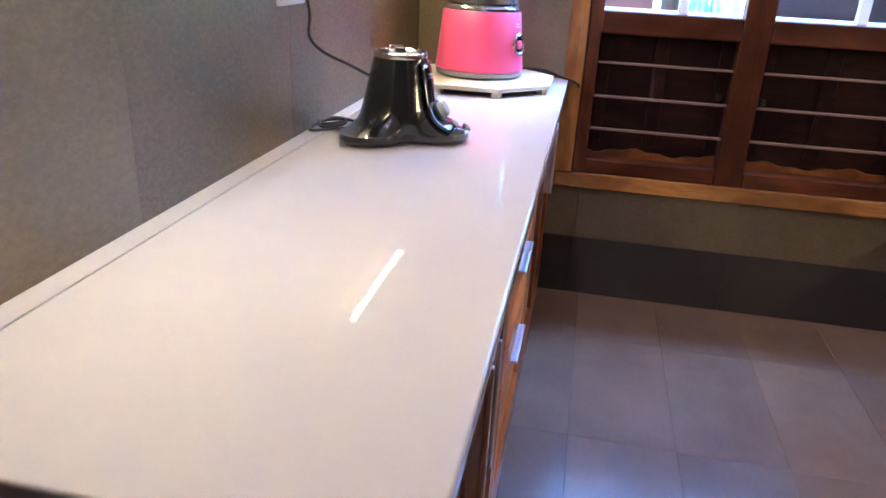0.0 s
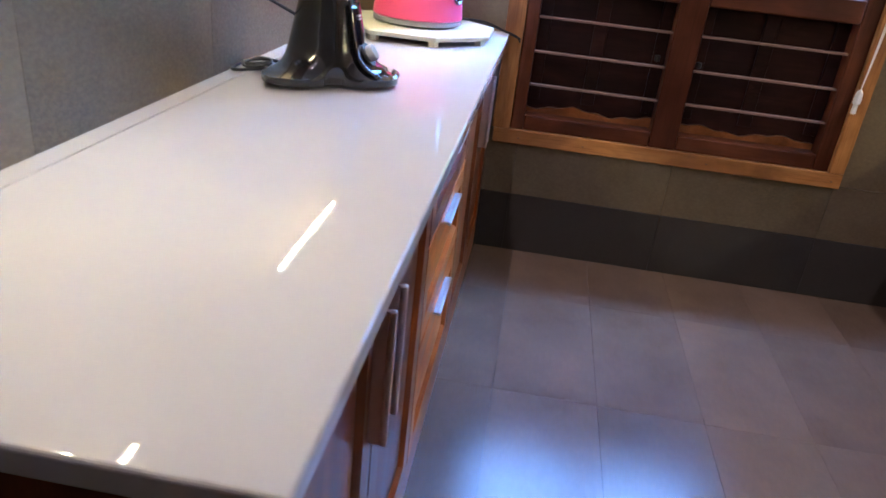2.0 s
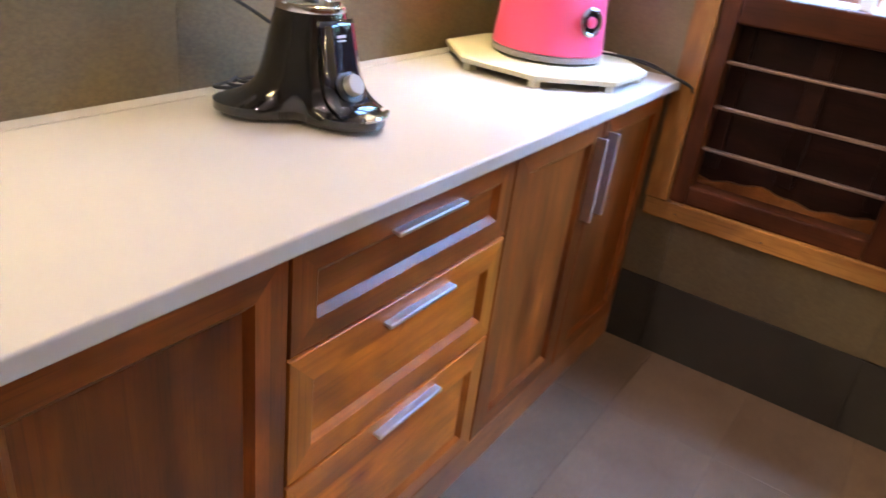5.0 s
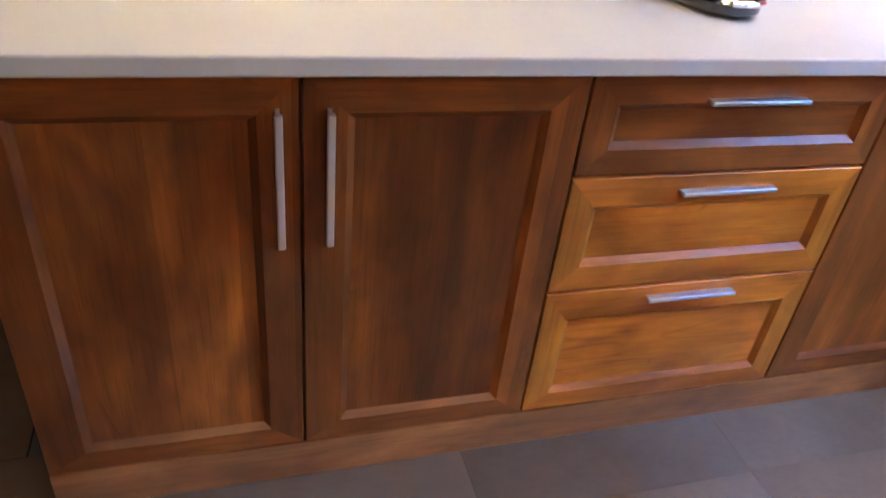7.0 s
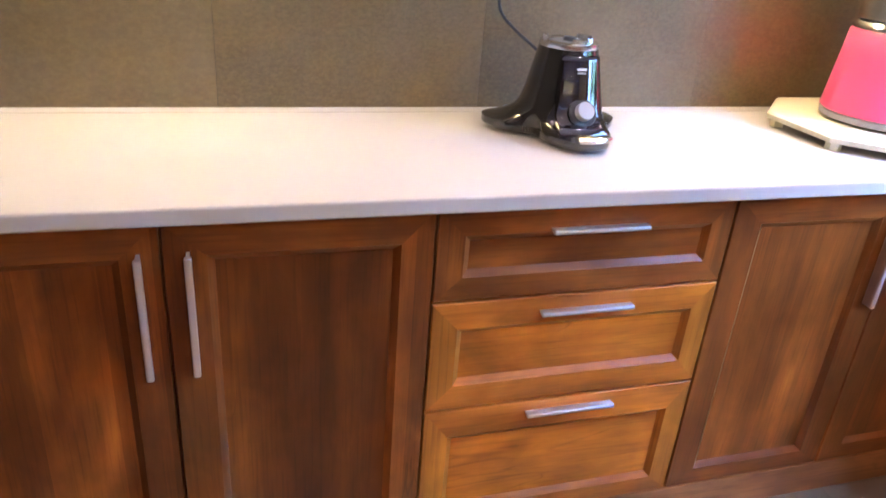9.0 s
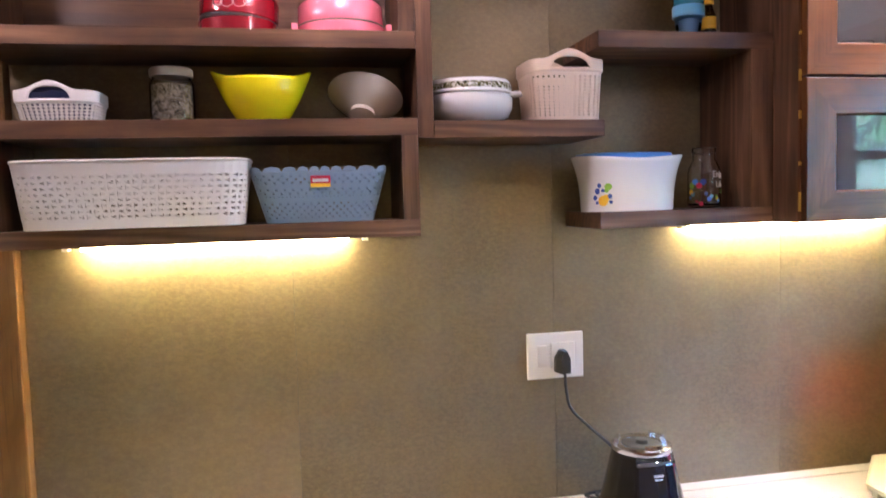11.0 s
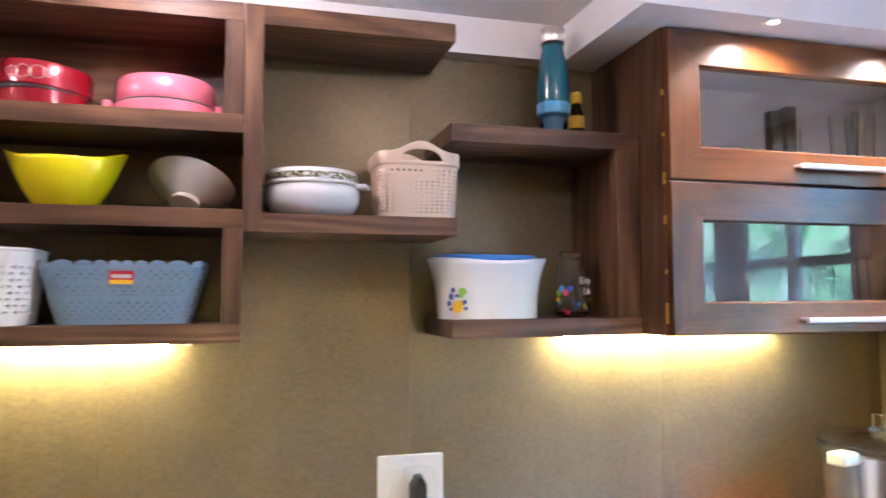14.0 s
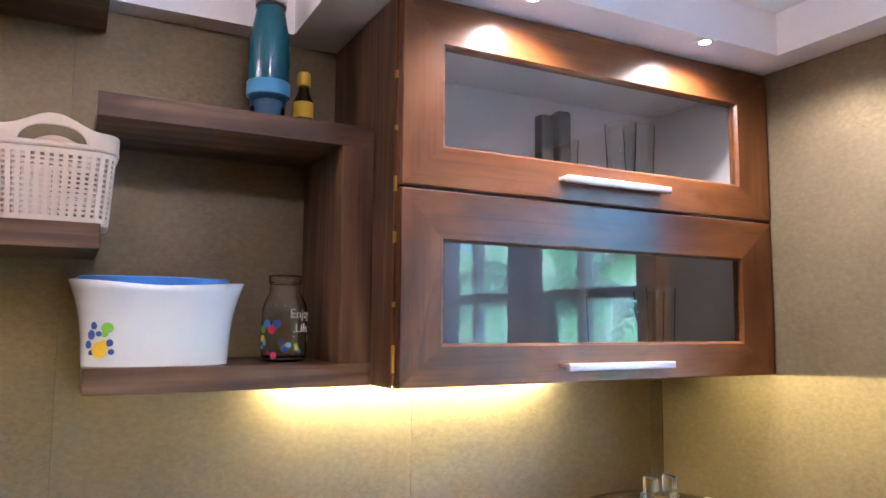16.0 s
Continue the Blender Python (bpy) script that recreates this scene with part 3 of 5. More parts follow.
def door_cabinet(x0, x1, handle_right):
    cab = thing("base_cabinet", (0.5 * (x0 + x1), -0.3, 0.096), "dark teak base cabinet with a sunk-panel door under the worktop", "cabinet", "base cabinet doors")
    carcass(cab, x0 + 0.001, x1 - 0.001)
    d = panel_front("door", x0, x1, 0.097, 0.834, x0 + 0.080, x1 - 0.074, 0.157, 0.760, M_DOOR_X, M_DOOR, cab)
    c = x1 - 0.033 if handle_right else x0 + 0.040
    bar_handle(d, c - 0.006, c + 0.006, 0.562, 0.782, FRONT, M_BRONZE, True, "slim bronze bar handle", 0.028)
    return cab


door_cabinet(0.0, 0.445, True)
door_cabinet(0.445, 0.890, False)
door_cabinet(1.497, 1.935, True)
door_cabinet(1.935, 2.372, False)
drawers = thing("drawer_unit", (1.19, -0.3, 0.096), "honey teak unit of three drawers under the worktop", "drawers")
carcass(drawers, 0.891, 1.496)
for z0, z1, i0, i1, hz, rail in ((0.651, 0.834, 0.712, 0.768, 0.790, M_DOOR_X), (0.408, 0.649, 0.476, 0.578, 0.620, M_DRAW), (0.097, 0.406, 0.155, 0.325, 0.383, M_DRAW)):
    top = z0 > 0.6
    d = panel_front("drawer", 0.890, 1.497, z0, z1, 0.956, 1.434, i0, i1, rail, M_DOOR if top else M_DRAW_Z, drawers, rail)
    bar_handle(d, 1.105, 1.302, hz - 0.009, hz, FRONT, M_STEEL, False, "brushed steel bar pull", 0.018)
plinth = part("plinth", boxed(0.0, 2.373, FRONT + 0.001, FRONT + 0.02, 0.0, 0.0945, 0.002), M_PLINTH)
tagged(plinth, "teak plinth board under the base cabinets", "plinth", kind="structure")

# ---- worktop ----
top = thing("worktop", (1.2, -0.3, TOP_Z), "glossy white quartz worktop with a joint line along the wall", "worktop")
bm = boxed(-0.012, 2.374, -0.613, -0.0722, TOP_Z - 0.030, TOP_Z, 0.005, 4)
part("slab", bm, M_QUARTZ, top)
bm = bmesh.new()
lo = [bm.verts.new(p) for p in ((-0.012, -0.0716, TOP_Z - 0.03), (1.15, -0.0721, TOP_Z - 0.03), (2.374, -0.0721, TOP_Z - 0.03), (2.374, WALL_Y - 0.001, TOP_Z - 0.03), (-0.012, WALL_Y - 0.001, TOP_Z - 0.03))]
hi = [bm.verts.new(v.co + Vector((0, 0, 0.03))) for v in lo]
bm.faces.new(lo[::-1]), bm.faces.new(hi)
for i in range(5):
    bm.faces.new((lo[i], lo[(i + 1) % 5], hi[(i + 1) % 5], hi[i]))
part("back_strip", bm, M_QUARTZ, top)

# ---- open shelves ----


def shelf_unit(name, at, label, boards):
    u = thing(name, at, label, "shelf", "walnut wall shelves")
    for nm, x0, x1, z0, z1, y1 in boards:
        upright = (z1 - z0) > (x1 - x0)
        part(nm, boxed(x0, x1, -0.236, y1, z0, z1, 0.0008, 1), M_WALNUT_Z if upright else M_WALNUT, u)
    return u


WB = WALL_Y - 0.001
upper = shelf_unit("wall_shelf", (0.4, -0.13, 1.885), "walnut box shelf with a wooden back holding two tins", [
    ("top_board", 0.0, 0.795, 2.085, 2.1185, WB), ("bottom_board", 0.0, 0.795, 1.885, 1.918, WB),
    ("side_board", 0.0, 0.033, 1.918, 2.085, WB), ("side_board", 0.762, 0.795, 1.918, 2.085, WB)])
part("back_board", boxed(0.033, 0.762, WB - 0.012, WB, 1.918, 2.085), M_WALNUT, upper)
shelf_unit("wall_shelf", (0.4, -0.13, 1.52), "walnut box shelf holding two plastic baskets", [
    ("top_board", 0.0, 0.795, 1.718, 1.751, WB), ("bottom_board", 0.0, 0.795, 1.520, 1.553, WB),
    ("side_board", 0.0, 0.033, 1.553, 1.718, WB), ("side_board", 0.762, 0.795, 1.553, 1.718, WB)])
shelf_unit("wall_shelf", (1.0, -0.13, 1.712), "walnut bracket shelf open at the end with a casserole", [
    ("side_board", 0.7955, 0.8275, 1.712, 2.1185, WB), ("top_board", 0.8275, 1.183, 2.083, 2.1185, WB), ("bottom_board", 0.8275, 1.185, 1.712, 1.746, WB)])
shelf_unit("wall_shelf", (1.36, -0.13, 1.52), "walnut bracket shelf against the wall cupboard with a tub", [
    ("top_board", 1.173, 1.5725, 1.893, 1.927, WB), ("bottom_board", 1.173, 1.5725, 1.520, 1.555, WB), ("side_board", 1.520, 1.5725, 1.555, 1.893, WB)])

# ---- LED battens ----


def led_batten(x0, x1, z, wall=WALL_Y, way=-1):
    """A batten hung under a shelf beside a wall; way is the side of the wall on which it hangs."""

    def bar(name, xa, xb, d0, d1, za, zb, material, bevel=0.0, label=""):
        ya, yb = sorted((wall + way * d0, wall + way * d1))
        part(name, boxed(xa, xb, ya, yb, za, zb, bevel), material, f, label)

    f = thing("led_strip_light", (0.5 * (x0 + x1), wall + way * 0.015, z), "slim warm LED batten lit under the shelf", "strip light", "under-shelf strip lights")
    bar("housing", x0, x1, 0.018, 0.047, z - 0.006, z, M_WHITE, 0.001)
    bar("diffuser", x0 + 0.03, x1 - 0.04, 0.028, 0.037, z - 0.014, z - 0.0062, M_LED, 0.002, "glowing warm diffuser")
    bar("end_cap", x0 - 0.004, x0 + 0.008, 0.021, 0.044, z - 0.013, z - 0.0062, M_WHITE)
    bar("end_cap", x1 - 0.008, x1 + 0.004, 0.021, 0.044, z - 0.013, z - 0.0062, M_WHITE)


led_batten(0.09, 0.70, 1.5195)
led_batten(1.45, 2.08, 1.5195)


def downlight(x, y, z=SOF_Z):
    d = thing("downlight", (x, y, z), "small round recessed ceiling downlight switched on", "downlight", "soffit downlights")
    part("bezel", lathe([(0.0105, -0.001), (0.0105, -0.004), (0.017, -0.004), (0.020, -0.0005)], (x, y, z), 24), M_WHITE, d)
    part("lens", lathe([(0.009, -0.0012), (0.009, -0.0046)], (x, y, z), 20), M_SPOT, d, "glowing lens")


# the far row is out of view, and two of its fittings are added fill
for sx, sy in SPOTS + FAR_SPOTS:
    downlight(sx, sy)


def dome_lamp(x, y):
    z = CEIL_Z - 0.045
    d = thing("ceiling_light", (x, y, CEIL_Z), "small round unseen opal ceiling lamp switched on", "ceiling light", "ceiling lamps")
    part("rose", lathe([(0.016, -0.020), (0.022, -0.016), (0.034, -0.008), (0.036, -0.0005)], (x, y, CEIL_Z), 32), M_WHITE, d)
    part("globe", lathe([(0.032 * math.sin(math.pi * k / 16) + 0.0005, -0.026 * math.cos(math.pi * k / 16)) for k in range(17)], (x, y, z), 32), M_GLOBE, d, "glowing opal globe", True)


# First two follow from shelf shadows; the third is unseen fill, added for brightness.
for x, y in ((-0.06, -0.45), (0.66, -0.45), (1.30, -1.10)):
    dome_lamp(x, y)

# ---- wall cupboard ----
CX0, CX1, CF = 1.574, 2.373, -0.337
cup = thing("wall_cupboard", (1.97, -0.18, 1.52), "teak wall cupboard with two glazed lift-up flaps", "cupboard")
for nm, b6 in (("side", (CX0, CX0 + 0.016, CF + 0.022, WB, 1.521, 2.118)), ("side", (CX1 - 0.016, CX1, CF + 0.022, WB, 1.521, 2.118)),
               ("base", (CX0 + 0.016, CX1 - 0.016, CF + 0.022, WB, 1.521, 1.537)), ("top", (CX0 + 0.016, CX1 - 0.016, CF + 0.022, WB, 2.102, 2.118))):
    part(nm, boxed(*b6), M_WALNUT_Z, cup)
part("lining", boxed(CX0 + 0.016, CX1 - 0.016, WB - 0.010, WB, 1.537, 2.102), M_LAMINATE, cup, "grey laminate back")
for x in (CX0 + 0.0165, CX1 - 0.0195):
    part("lining", boxed(x, x + 0.003, CF + 0.024, WB - 0.010, 1.537, 2.102), M_LAMINATE, cup, "grey laminate side")
part("lining", boxed(CX0 + 0.02, CX1 - 0.02, CF + 0.024, WB - 0.010, 2.098, 2.1015), M_LAMINATE, cup, "grey laminate top")
part("shelf", boxed(CX0 + 0.02, CX1 - 0.02, CF + 0.0225, WB - 0.010, 1.872, 1.880), M_GLASS, cup, "clear glass shelf")
part("glass_shelf", boxed(CX0 + 0.02, CX1 - 0.02, CF + 0.03, WB - 0.012, 1.555, 1.561), M_GLASS, cup, "clear glass shelf")


def flap(z0, z1, i0, i1, hz):
    g = 0.0012
    fl = part("flap", boxed(1.650, 2.284, CF + 0.009, CF + 0.013, i0 - 0.004, i1 + 0.004), M_PANE, cup, "clear glass pane")
    fl.visible_shadow = z0 < 1.7
    x0, x1 = 1.576, 2.372
    outer = [(x0, z0 + g), (x1, z0 + g), (x1, z1 - g), (x0, z1 - g)]
    inner = [(1.645, i0 - 0.004), (2.288, i0 - 0.004), (2.288, i1 + 0.004), (1.645, i1 + 0.004)]
    sunk = [(1.650, i0), (2.284, i0), (2.284, i1), (1.650, i1)]
    for k, nm, mt in ((0, "rail", M_FLAP), (1, "stile", M_FLAP_Z), (2, "rail", M_FLAP), (3, "stile", M_FLAP_Z)):
        bm = bmesh.new()
        prof = []
        for i in (k, (k + 1) % 4):
            o, n, s = outer[i], inner[i], sunk[i]
            cx, cz = (1 if o[0] == x0 else -1) * 0.002, (1 if i < 2 else -1) * 0.002
            prof.append([bm.verts.new(p) for p in (
                (o[0], CF + 0.021, o[1]), (o[0], CF + 0.002, o[1]), (o[0] + cx, CF, o[1] + cz),
                (n[0], CF, n[1]), (s[0], CF + 0.006, s[1]), (s[0], CF + 0.021, s[1]))])
        a, b = prof
        for i in range(6):
            bm.faces.new((a[i], b[i], b[(i + 1) % 6], a[(i + 1) % 6]))
        bm.faces.new(a), bm.faces.new(b[::-1])
        part(nm, bm, mt, fl, "dark teak frame")
    bar_handle(fl, 1.858, 2.086, hz - 0.006, hz + 0.006, CF, M_BRONZE, False, "satin rose bar handle", 0.027)


flap(1.820, 2.117, 1.887, 2.042, 1.853)
flap(1.522, 1.8175, 1.587, 1.740, 1.549)
part("edge_band", boxed(CX0 - 0.001, CX0 + 0.004, CF + 0.016, CF + 0.0225, 1.521, 2.118), M_FLAP_Z, cup, "dark board edge")
for z0, z1 in ((1.545, 1.585), (1.640, 1.648), (1.735, 1.752), (1.812, 1.835), (1.905, 1.912), (1.985, 1.997)):
    part("bare_patch", boxed(CX0 - 0.0016, CX0 + 0.002, CF + 0.015, CF + 0.021, z0, z1, 0.0004, 1), M_RAWEDGE, cup, "chipped yellow board edge")

# ---- socket and mixer base ----
socket = thing("wall_socket", (1.14, WALL_Y, 1.215), "white modular wall socket with a plug in it", "socket")
part("plate", boxed(1.070, 1.209, WALL_Y - 0.010, WALL_Y - 0.0005, 1.161, 1.270, 0.003), M_WHITE, socket)
part("switch", boxed(1.092, 1.118, WALL_Y - 0.013, WALL_Y - 0.0095, 1.190, 1.242, 0.002), M_WHITE, socket, "white rocker switch")
part("outlet", boxed(1.126, 1.188, WALL_Y - 0.0125, WALL_Y - 0.0095, 1.184, 1.248, 0.003), M_WHITE, socket, "white outlet face")
plug = thing("plug", (1.152, -0.05, 1.205), "black three-pin plug with a long black flex", "plug")
bm = bmesh.new()
rings(bm, [[(1.152 + sx * w, WALL_Y - 0.013 - d, 1.203 + h) for sx, h in ((-1, -0.024), (1, -0.024), (1, 0.008), (0.35, 0.028), (-0.35, 0.028), (-1, 0.008))]
           for w, d in ((0.018, 0.0), (0.018, 0.014), (0.014, 0.026), (0.011, 0.034))])
part("body", bm, M_BLACK_MATT, plug)
flex = [(1.152, -0.066, 1.185), (1.153, -0.072, 1.14), (1.165, -0.066, 1.095), (1.195, -0.085, 1.060), (1.225, -0.140, 1.030), (1.245, -0.185, 1.005), (1.250, -0.205, 0.995)]
part("flex", tube(flex, 0.0036, 8), M_BLACK_MATT, plug)
loops = [(1.315, -0.095, 0.8735), (1.285, -0.060, 0.8735), (1.30, -0.036, 0.8735), (1.345, -0.050, 0.8735), (1.355, -0.085, 0.8735), (1.32, -0.105, 0.880),
         (1.265, -0.075, 0.880), (1.275, -0.042, 0.876), (1.325, -0.065, 0.882), (1.30, -0.12, 0.884), (1.27, -0.17, 0.884)]
part("flex", tube(loops, 0.0036, 8), M_BLACK_MATT, plug, "loose coil of flex")

loops = [(1.275, -0.130, 0.8735), (1.235, -0.085, 0.8735), (1.205, -0.050, 0.8735), (1.235, -0.038, 0.8735), (1.290, -0.055, 0.8810), (1.300, -0.100, 0.8860), (1.262, -0.110, 0.8820), (1.225, -0.070, 0.8800), (1.260, -0.048, 0.8850)]
part("flex", tube(loops, 0.0036, 8), M_BLACK_MATT, plug, "loose coil of flex")
MX, MY = 1.251, -0.253
mixer = thing("mixer_base", (MX, MY, TOP_Z), "glossy black mixer motor base without its jar", "mixer")


def mixer_radius(a, u):
    """Outline of the motor base: round at the neck, three spreading feet below."""
    lobe = 0.5 + 0.5 * math.cos(3 * (a + math.pi / 2))
    foot = 0.086 + 0.084 * lobe ** 0.9
    neck = 0.060
    w = (1 - u) ** 11.0
    waist = 0.098 + (neck - 0.098) * u
    return waist * (1 - w) + foot * w


HM = 0.196
loops = []
levels = [(0.006, 0.955), (0.012, 1.0), (0.026, 1.0)] + [(0.026 + (HM - 0.026) * k / 15, None) for k in range(1, 16)]
for z, s in levels:
    u = max(0.0, (z - 0.026) / (HM - 0.026))
    loops.append([(MX + (s or 1) * mixer_radius(2 * math.pi * i / 72, u) * math.cos(2 * math.pi * i / 72),
                   MY + (s or 1) * mixer_radius(2 * math.pi * i / 72, u) * math.sin(2 * math.pi * i / 72), TOP_Z + z) for i in range(72)])
part("body", rings(bmesh.new(), loops), M_BLACK, mixer, "", True)
part("neck_ring", lathe([(0.0605, HM - 0.012), (0.0625, HM - 0.008), (0.0615, HM + 0.001), (0.055, HM + 0.004), (0.044, HM + 0.001), (0.044, HM - 0.006)], (MX, MY, TOP_Z), 48), M_CHROME, mixer, "chrome neck ring", True)
part("coupler", lathe([(0.042, HM + 0.0005), (0.038, HM + 0.002), (0.014, HM + 0.002), (0.012, HM + 0.010), (0.002, HM + 0.011)], (MX, MY, TOP_Z), 24), M_BLACK_MATT, mixer)
for a in (0.5, 2.6, 4.7):
    bm = bmesh.new()
    seg = [a + (k - 3) * 0.11 for k in range(7)]
    rings(bm, [[(MX + r * math.cos(s), MY + r * math.sin(s), TOP_Z + HM + h) for r, h in ((0.047, 0.0), (0.058, 0.0), (0.057, 0.011), (0.049, 0.011))] for s in seg])
    part("lug", bm, M_CHROME, mixer, "chrome jar lug")


def mixer_front(z):
    return MY - mixer_radius(-math.pi / 2, max(0.0, (z - 0.026) / (HM - 0.026)))


bm = bmesh.new()
prev = []
for k in range(15):
    z = 0.034 + (HM - 0.052) * k / 14
    half = 0.056 - 0.014 * k / 14
    row = []
    for j in range(9):
        x = half * (j / 4 - 1)
        y = mixer_front(z) + 0.12 * x * x / 0.046 - 0.0022
        row.append((MX + x, y, TOP_Z + z))
    prev.append(row)
vv = [[bm.verts.new(p) for p in r] for r in prev]
for a, b in zip(vv, vv[1:]):
    for i in range(8):
        bm.faces.new((a[i], a[i + 1], b[i + 1], b[i]))
facia = part("control_panel", bm, plain("piano_black", (0.006, 0.006, 0.008), 0.05, relief=0.0, coat=0.8), mixer, "piano-black control panel", True)
solid(facia, 0.004, -1)
DZ = 0.068
dy = mixer_front(DZ)
slope = math.atan2(mixer_front(DZ + 0.02) - mixer_front(DZ - 0.02), 0.04)


def tilted_disc(name, r, d0, d1, material, parent, label, zc=DZ):
    bm = lathe([(r * 0.97, d0), (r, d0 + 0.002), (r, d1 - 0.002), (r * 0.93, d1)], (0, 0, 0), 36)
    m = Matrix.Translation((MX + 0.004, mixer_front(zc) - 0.003, TOP_Z + zc)) @ Matrix.Rotation(math.pi / 2 - slope, 4, "X")
    bmesh.ops.transform(bm, matrix=m, verts=bm.verts)
    return part(name, bm, material, parent, label, True)


tilted_disc("dial_ring", 0.031, 0.0, 0.005, M_BLACK_MATT, mixer, "dark dial ring")
dial = tilted_disc("dial", 0.019, 0.004, 0.020, plain("satin_grey", (0.42, 0.42, 0.45), 0.35), mixer, "silver grey speed dial")
for zz, hh, w in ((0.1505, 0.0042, 0.020), (0.1445, 0.0020, 0.017)):
    yb = mixer_front(zz) - 0.0048
    part("print", boxed(MX - w / 2, MX + w / 2, yb - 0.0006, yb + 0.001, TOP_Z + zz, TOP_Z + zz + hh), M_PRINT_W, mixer, "pale printed mark")
arc = [(MX + 0.046 * s, mixer_front(0.022) + 0.016 * abs(s) ** 2 + 0.003, TOP_Z + 0.030) for s in (-0.6, -0.2, 0.2, 0.6, 1.0)]
part("trim", tube(arc, 0.006, 8), M_CHROME, mixer, "chrome trim")
for k in range(9):
    a = math.radians(196 + 3.2 * k)
    r = mixer_radius(a, 0.0) + 0.0005
    part("vent_slot", tube([(MX + r * math.cos(a), MY + r * math.sin(a), TOP_Z + 0.010), (MX + r * math.cos(a), MY + r * math.sin(a), TOP_Z + 0.024)], 0.0014, 6, 1), M_BLACK_MATT, mixer)
for a in (-90, 30, 150):
    x, y = MX + 0.135 * math.cos(radians(a)), MY + 0.135 * math.sin(radians(a))
    part("rubber_foot", lathe([(0.011, 0), (0.012, 0.004), (0.012, 0.008)], (x, y, TOP_Z), 16), M_BLACK_MATT, mixer)

# ---- octagonal stand and pink blender ----
BX, BY = 2.092, -0.312
stand = thing("octagonal_stand", (BX, BY, TOP_Z), "cream plastic octagonal stand on short feet", "stand")


def octagon(r, z):
    return [(BX + r * math.cos(radians(22.5 + 45 * k)), BY + r * math.sin(radians(22.5 + 45 * k)), z) for k in range(8)]


part("top", rings(bmesh.new(), [octagon(0.262, TOP_Z + 0.016), octagon(0.272, TOP_Z + 0.018), octagon(0.275, TOP_Z + 0.030), octagon(0.269, TOP_Z + 0.034)]), M_CREAM, stand)
for k in range(8):
    a0 = radians(22.5 + 45 * k)
    bm = bmesh.new()
    for z0, z1 in ((TOP_Z, TOP_Z + 0.017),):
        pts = []
        for da in (-0.06, 0.0, 0.06):
            rr = 0.262 * math.cos(radians(22.5)) / math.cos(radians(22.5) - abs(da))
            pts.append((BX + rr * math.cos(a0 + da), BY + rr * math.sin(a0 + da)))
        for da in (0.06, 0.0, -0.06):
            pts.append((BX + 0.235 * math.cos(a0 + da), BY + 0.235 * math.sin(a0 + da)))
        rings(bm, [[(x, y, z0) for x, y in pts], [(x, y, z1) for x, y in pts]])
    part("foot", bm, M_CREAM, stand)
SZ = TOP_Z + 0.034
blender_ = thing("wet_grinder", (BX, BY, SZ), "pink table-top grinder with a steel drum on its stand", "grinder")
part("base", lathe([(0.136, 0.0), (0.146, 0.004), (0.148, 0.016), (0.144, 0.020)], (BX, BY, SZ + 0.004), 56), M_GREY, blender_, "grey base ring", True)
part("housing", lathe([(0.146, 0.0), (0.149, 0.004), (0.143, 0.06), (0.1355, 0.13), (0.1305, 0.184), (0.127, 0.188), (0.112, 0.189)], (BX, BY, SZ + 0.0235), 56), M_PINK, blender_, "pink housing", True)
part("collar", lathe([(0.110, 0.0), (0.127, 0.001), (0.128, 0.008), (0.122, 0.016), (0.116, 0.018)], (BX, BY, SZ + 0.2130), 56), M_CHROME, blender_, "steel collar", True)
part("drum", lathe([(0.112, 0.0), (0.121, 0.004), (0.124, 0.146), (0.126, 0.151), (0.118, 0.153)], (BX, BY, SZ + 0.2315), 56), M_CHROME, blender_, "polished steel drum", True)
lid = part("lid", lathe([(0.131, 0.0), (0.136, 0.004), (0.134, 0.010), (0.10, 0.020), (0.04, 0.027), (0.0005, 0.028), (0.0005, 0.0255), (0.04, 0.0245), (0.10, 0.0175), (0.129, 0.008), (0.129, 0.0), (0.131, 0.0)], (BX, BY, SZ + 0.3845), 56, (False, False)), M_GLASS, blender_, "clear domed lid", True)
for s in (-0.022, 0.022):
    part("grip", boxed(BX + s - 0.006, BX + s + 0.006, BY - 0.014, BY + 0.014, SZ + 0.4115, SZ + 0.4505, 0.003), M_GLASS, lid, "clear grip")
part("grip", boxed(BX - 0.03, BX + 0.03, BY - 0.02, BY + 0.02, SZ + 0.4105, SZ + 0.4225, 0.003), M_GLASS, lid, "clear grip base")
part("rim", lathe([(0.1275, 0.0), (0.134, 0.001), (0.134, 0.006), (0.1275, 0.007)], (BX, BY, SZ + 0.3765), 56), M_CHROME, blender_, "steel rim", True)
for a in (192, 12):
    ca, sa = math.cos(radians(a)), math.sin(radians(a))
    bm = boxed(0.124, 0.176, -0.020, 0.020, 0.0, 0.026, 0.006)
    bmesh.ops.transform(bm, matrix=Matrix.Translation((BX, BY, SZ + 0.362)) @ Matrix.Rotation(radians(a), 4, "Z"), verts=bm.verts)
    part("handle", bm, M_CREAM, blender_, "cream side grip")
KA = radians(-112)


def on_housing(bm, z, r):
    bmesh.ops.transform(bm, matrix=Matrix.Translation((BX + r * math.cos(KA), BY + r * math.sin(KA), z)) @ Matrix.Rotation(KA, 4, "Z") @ Matrix.Rotation(math.pi / 2 - 0.10, 4, "Y"), verts=bm.verts)
    return bm


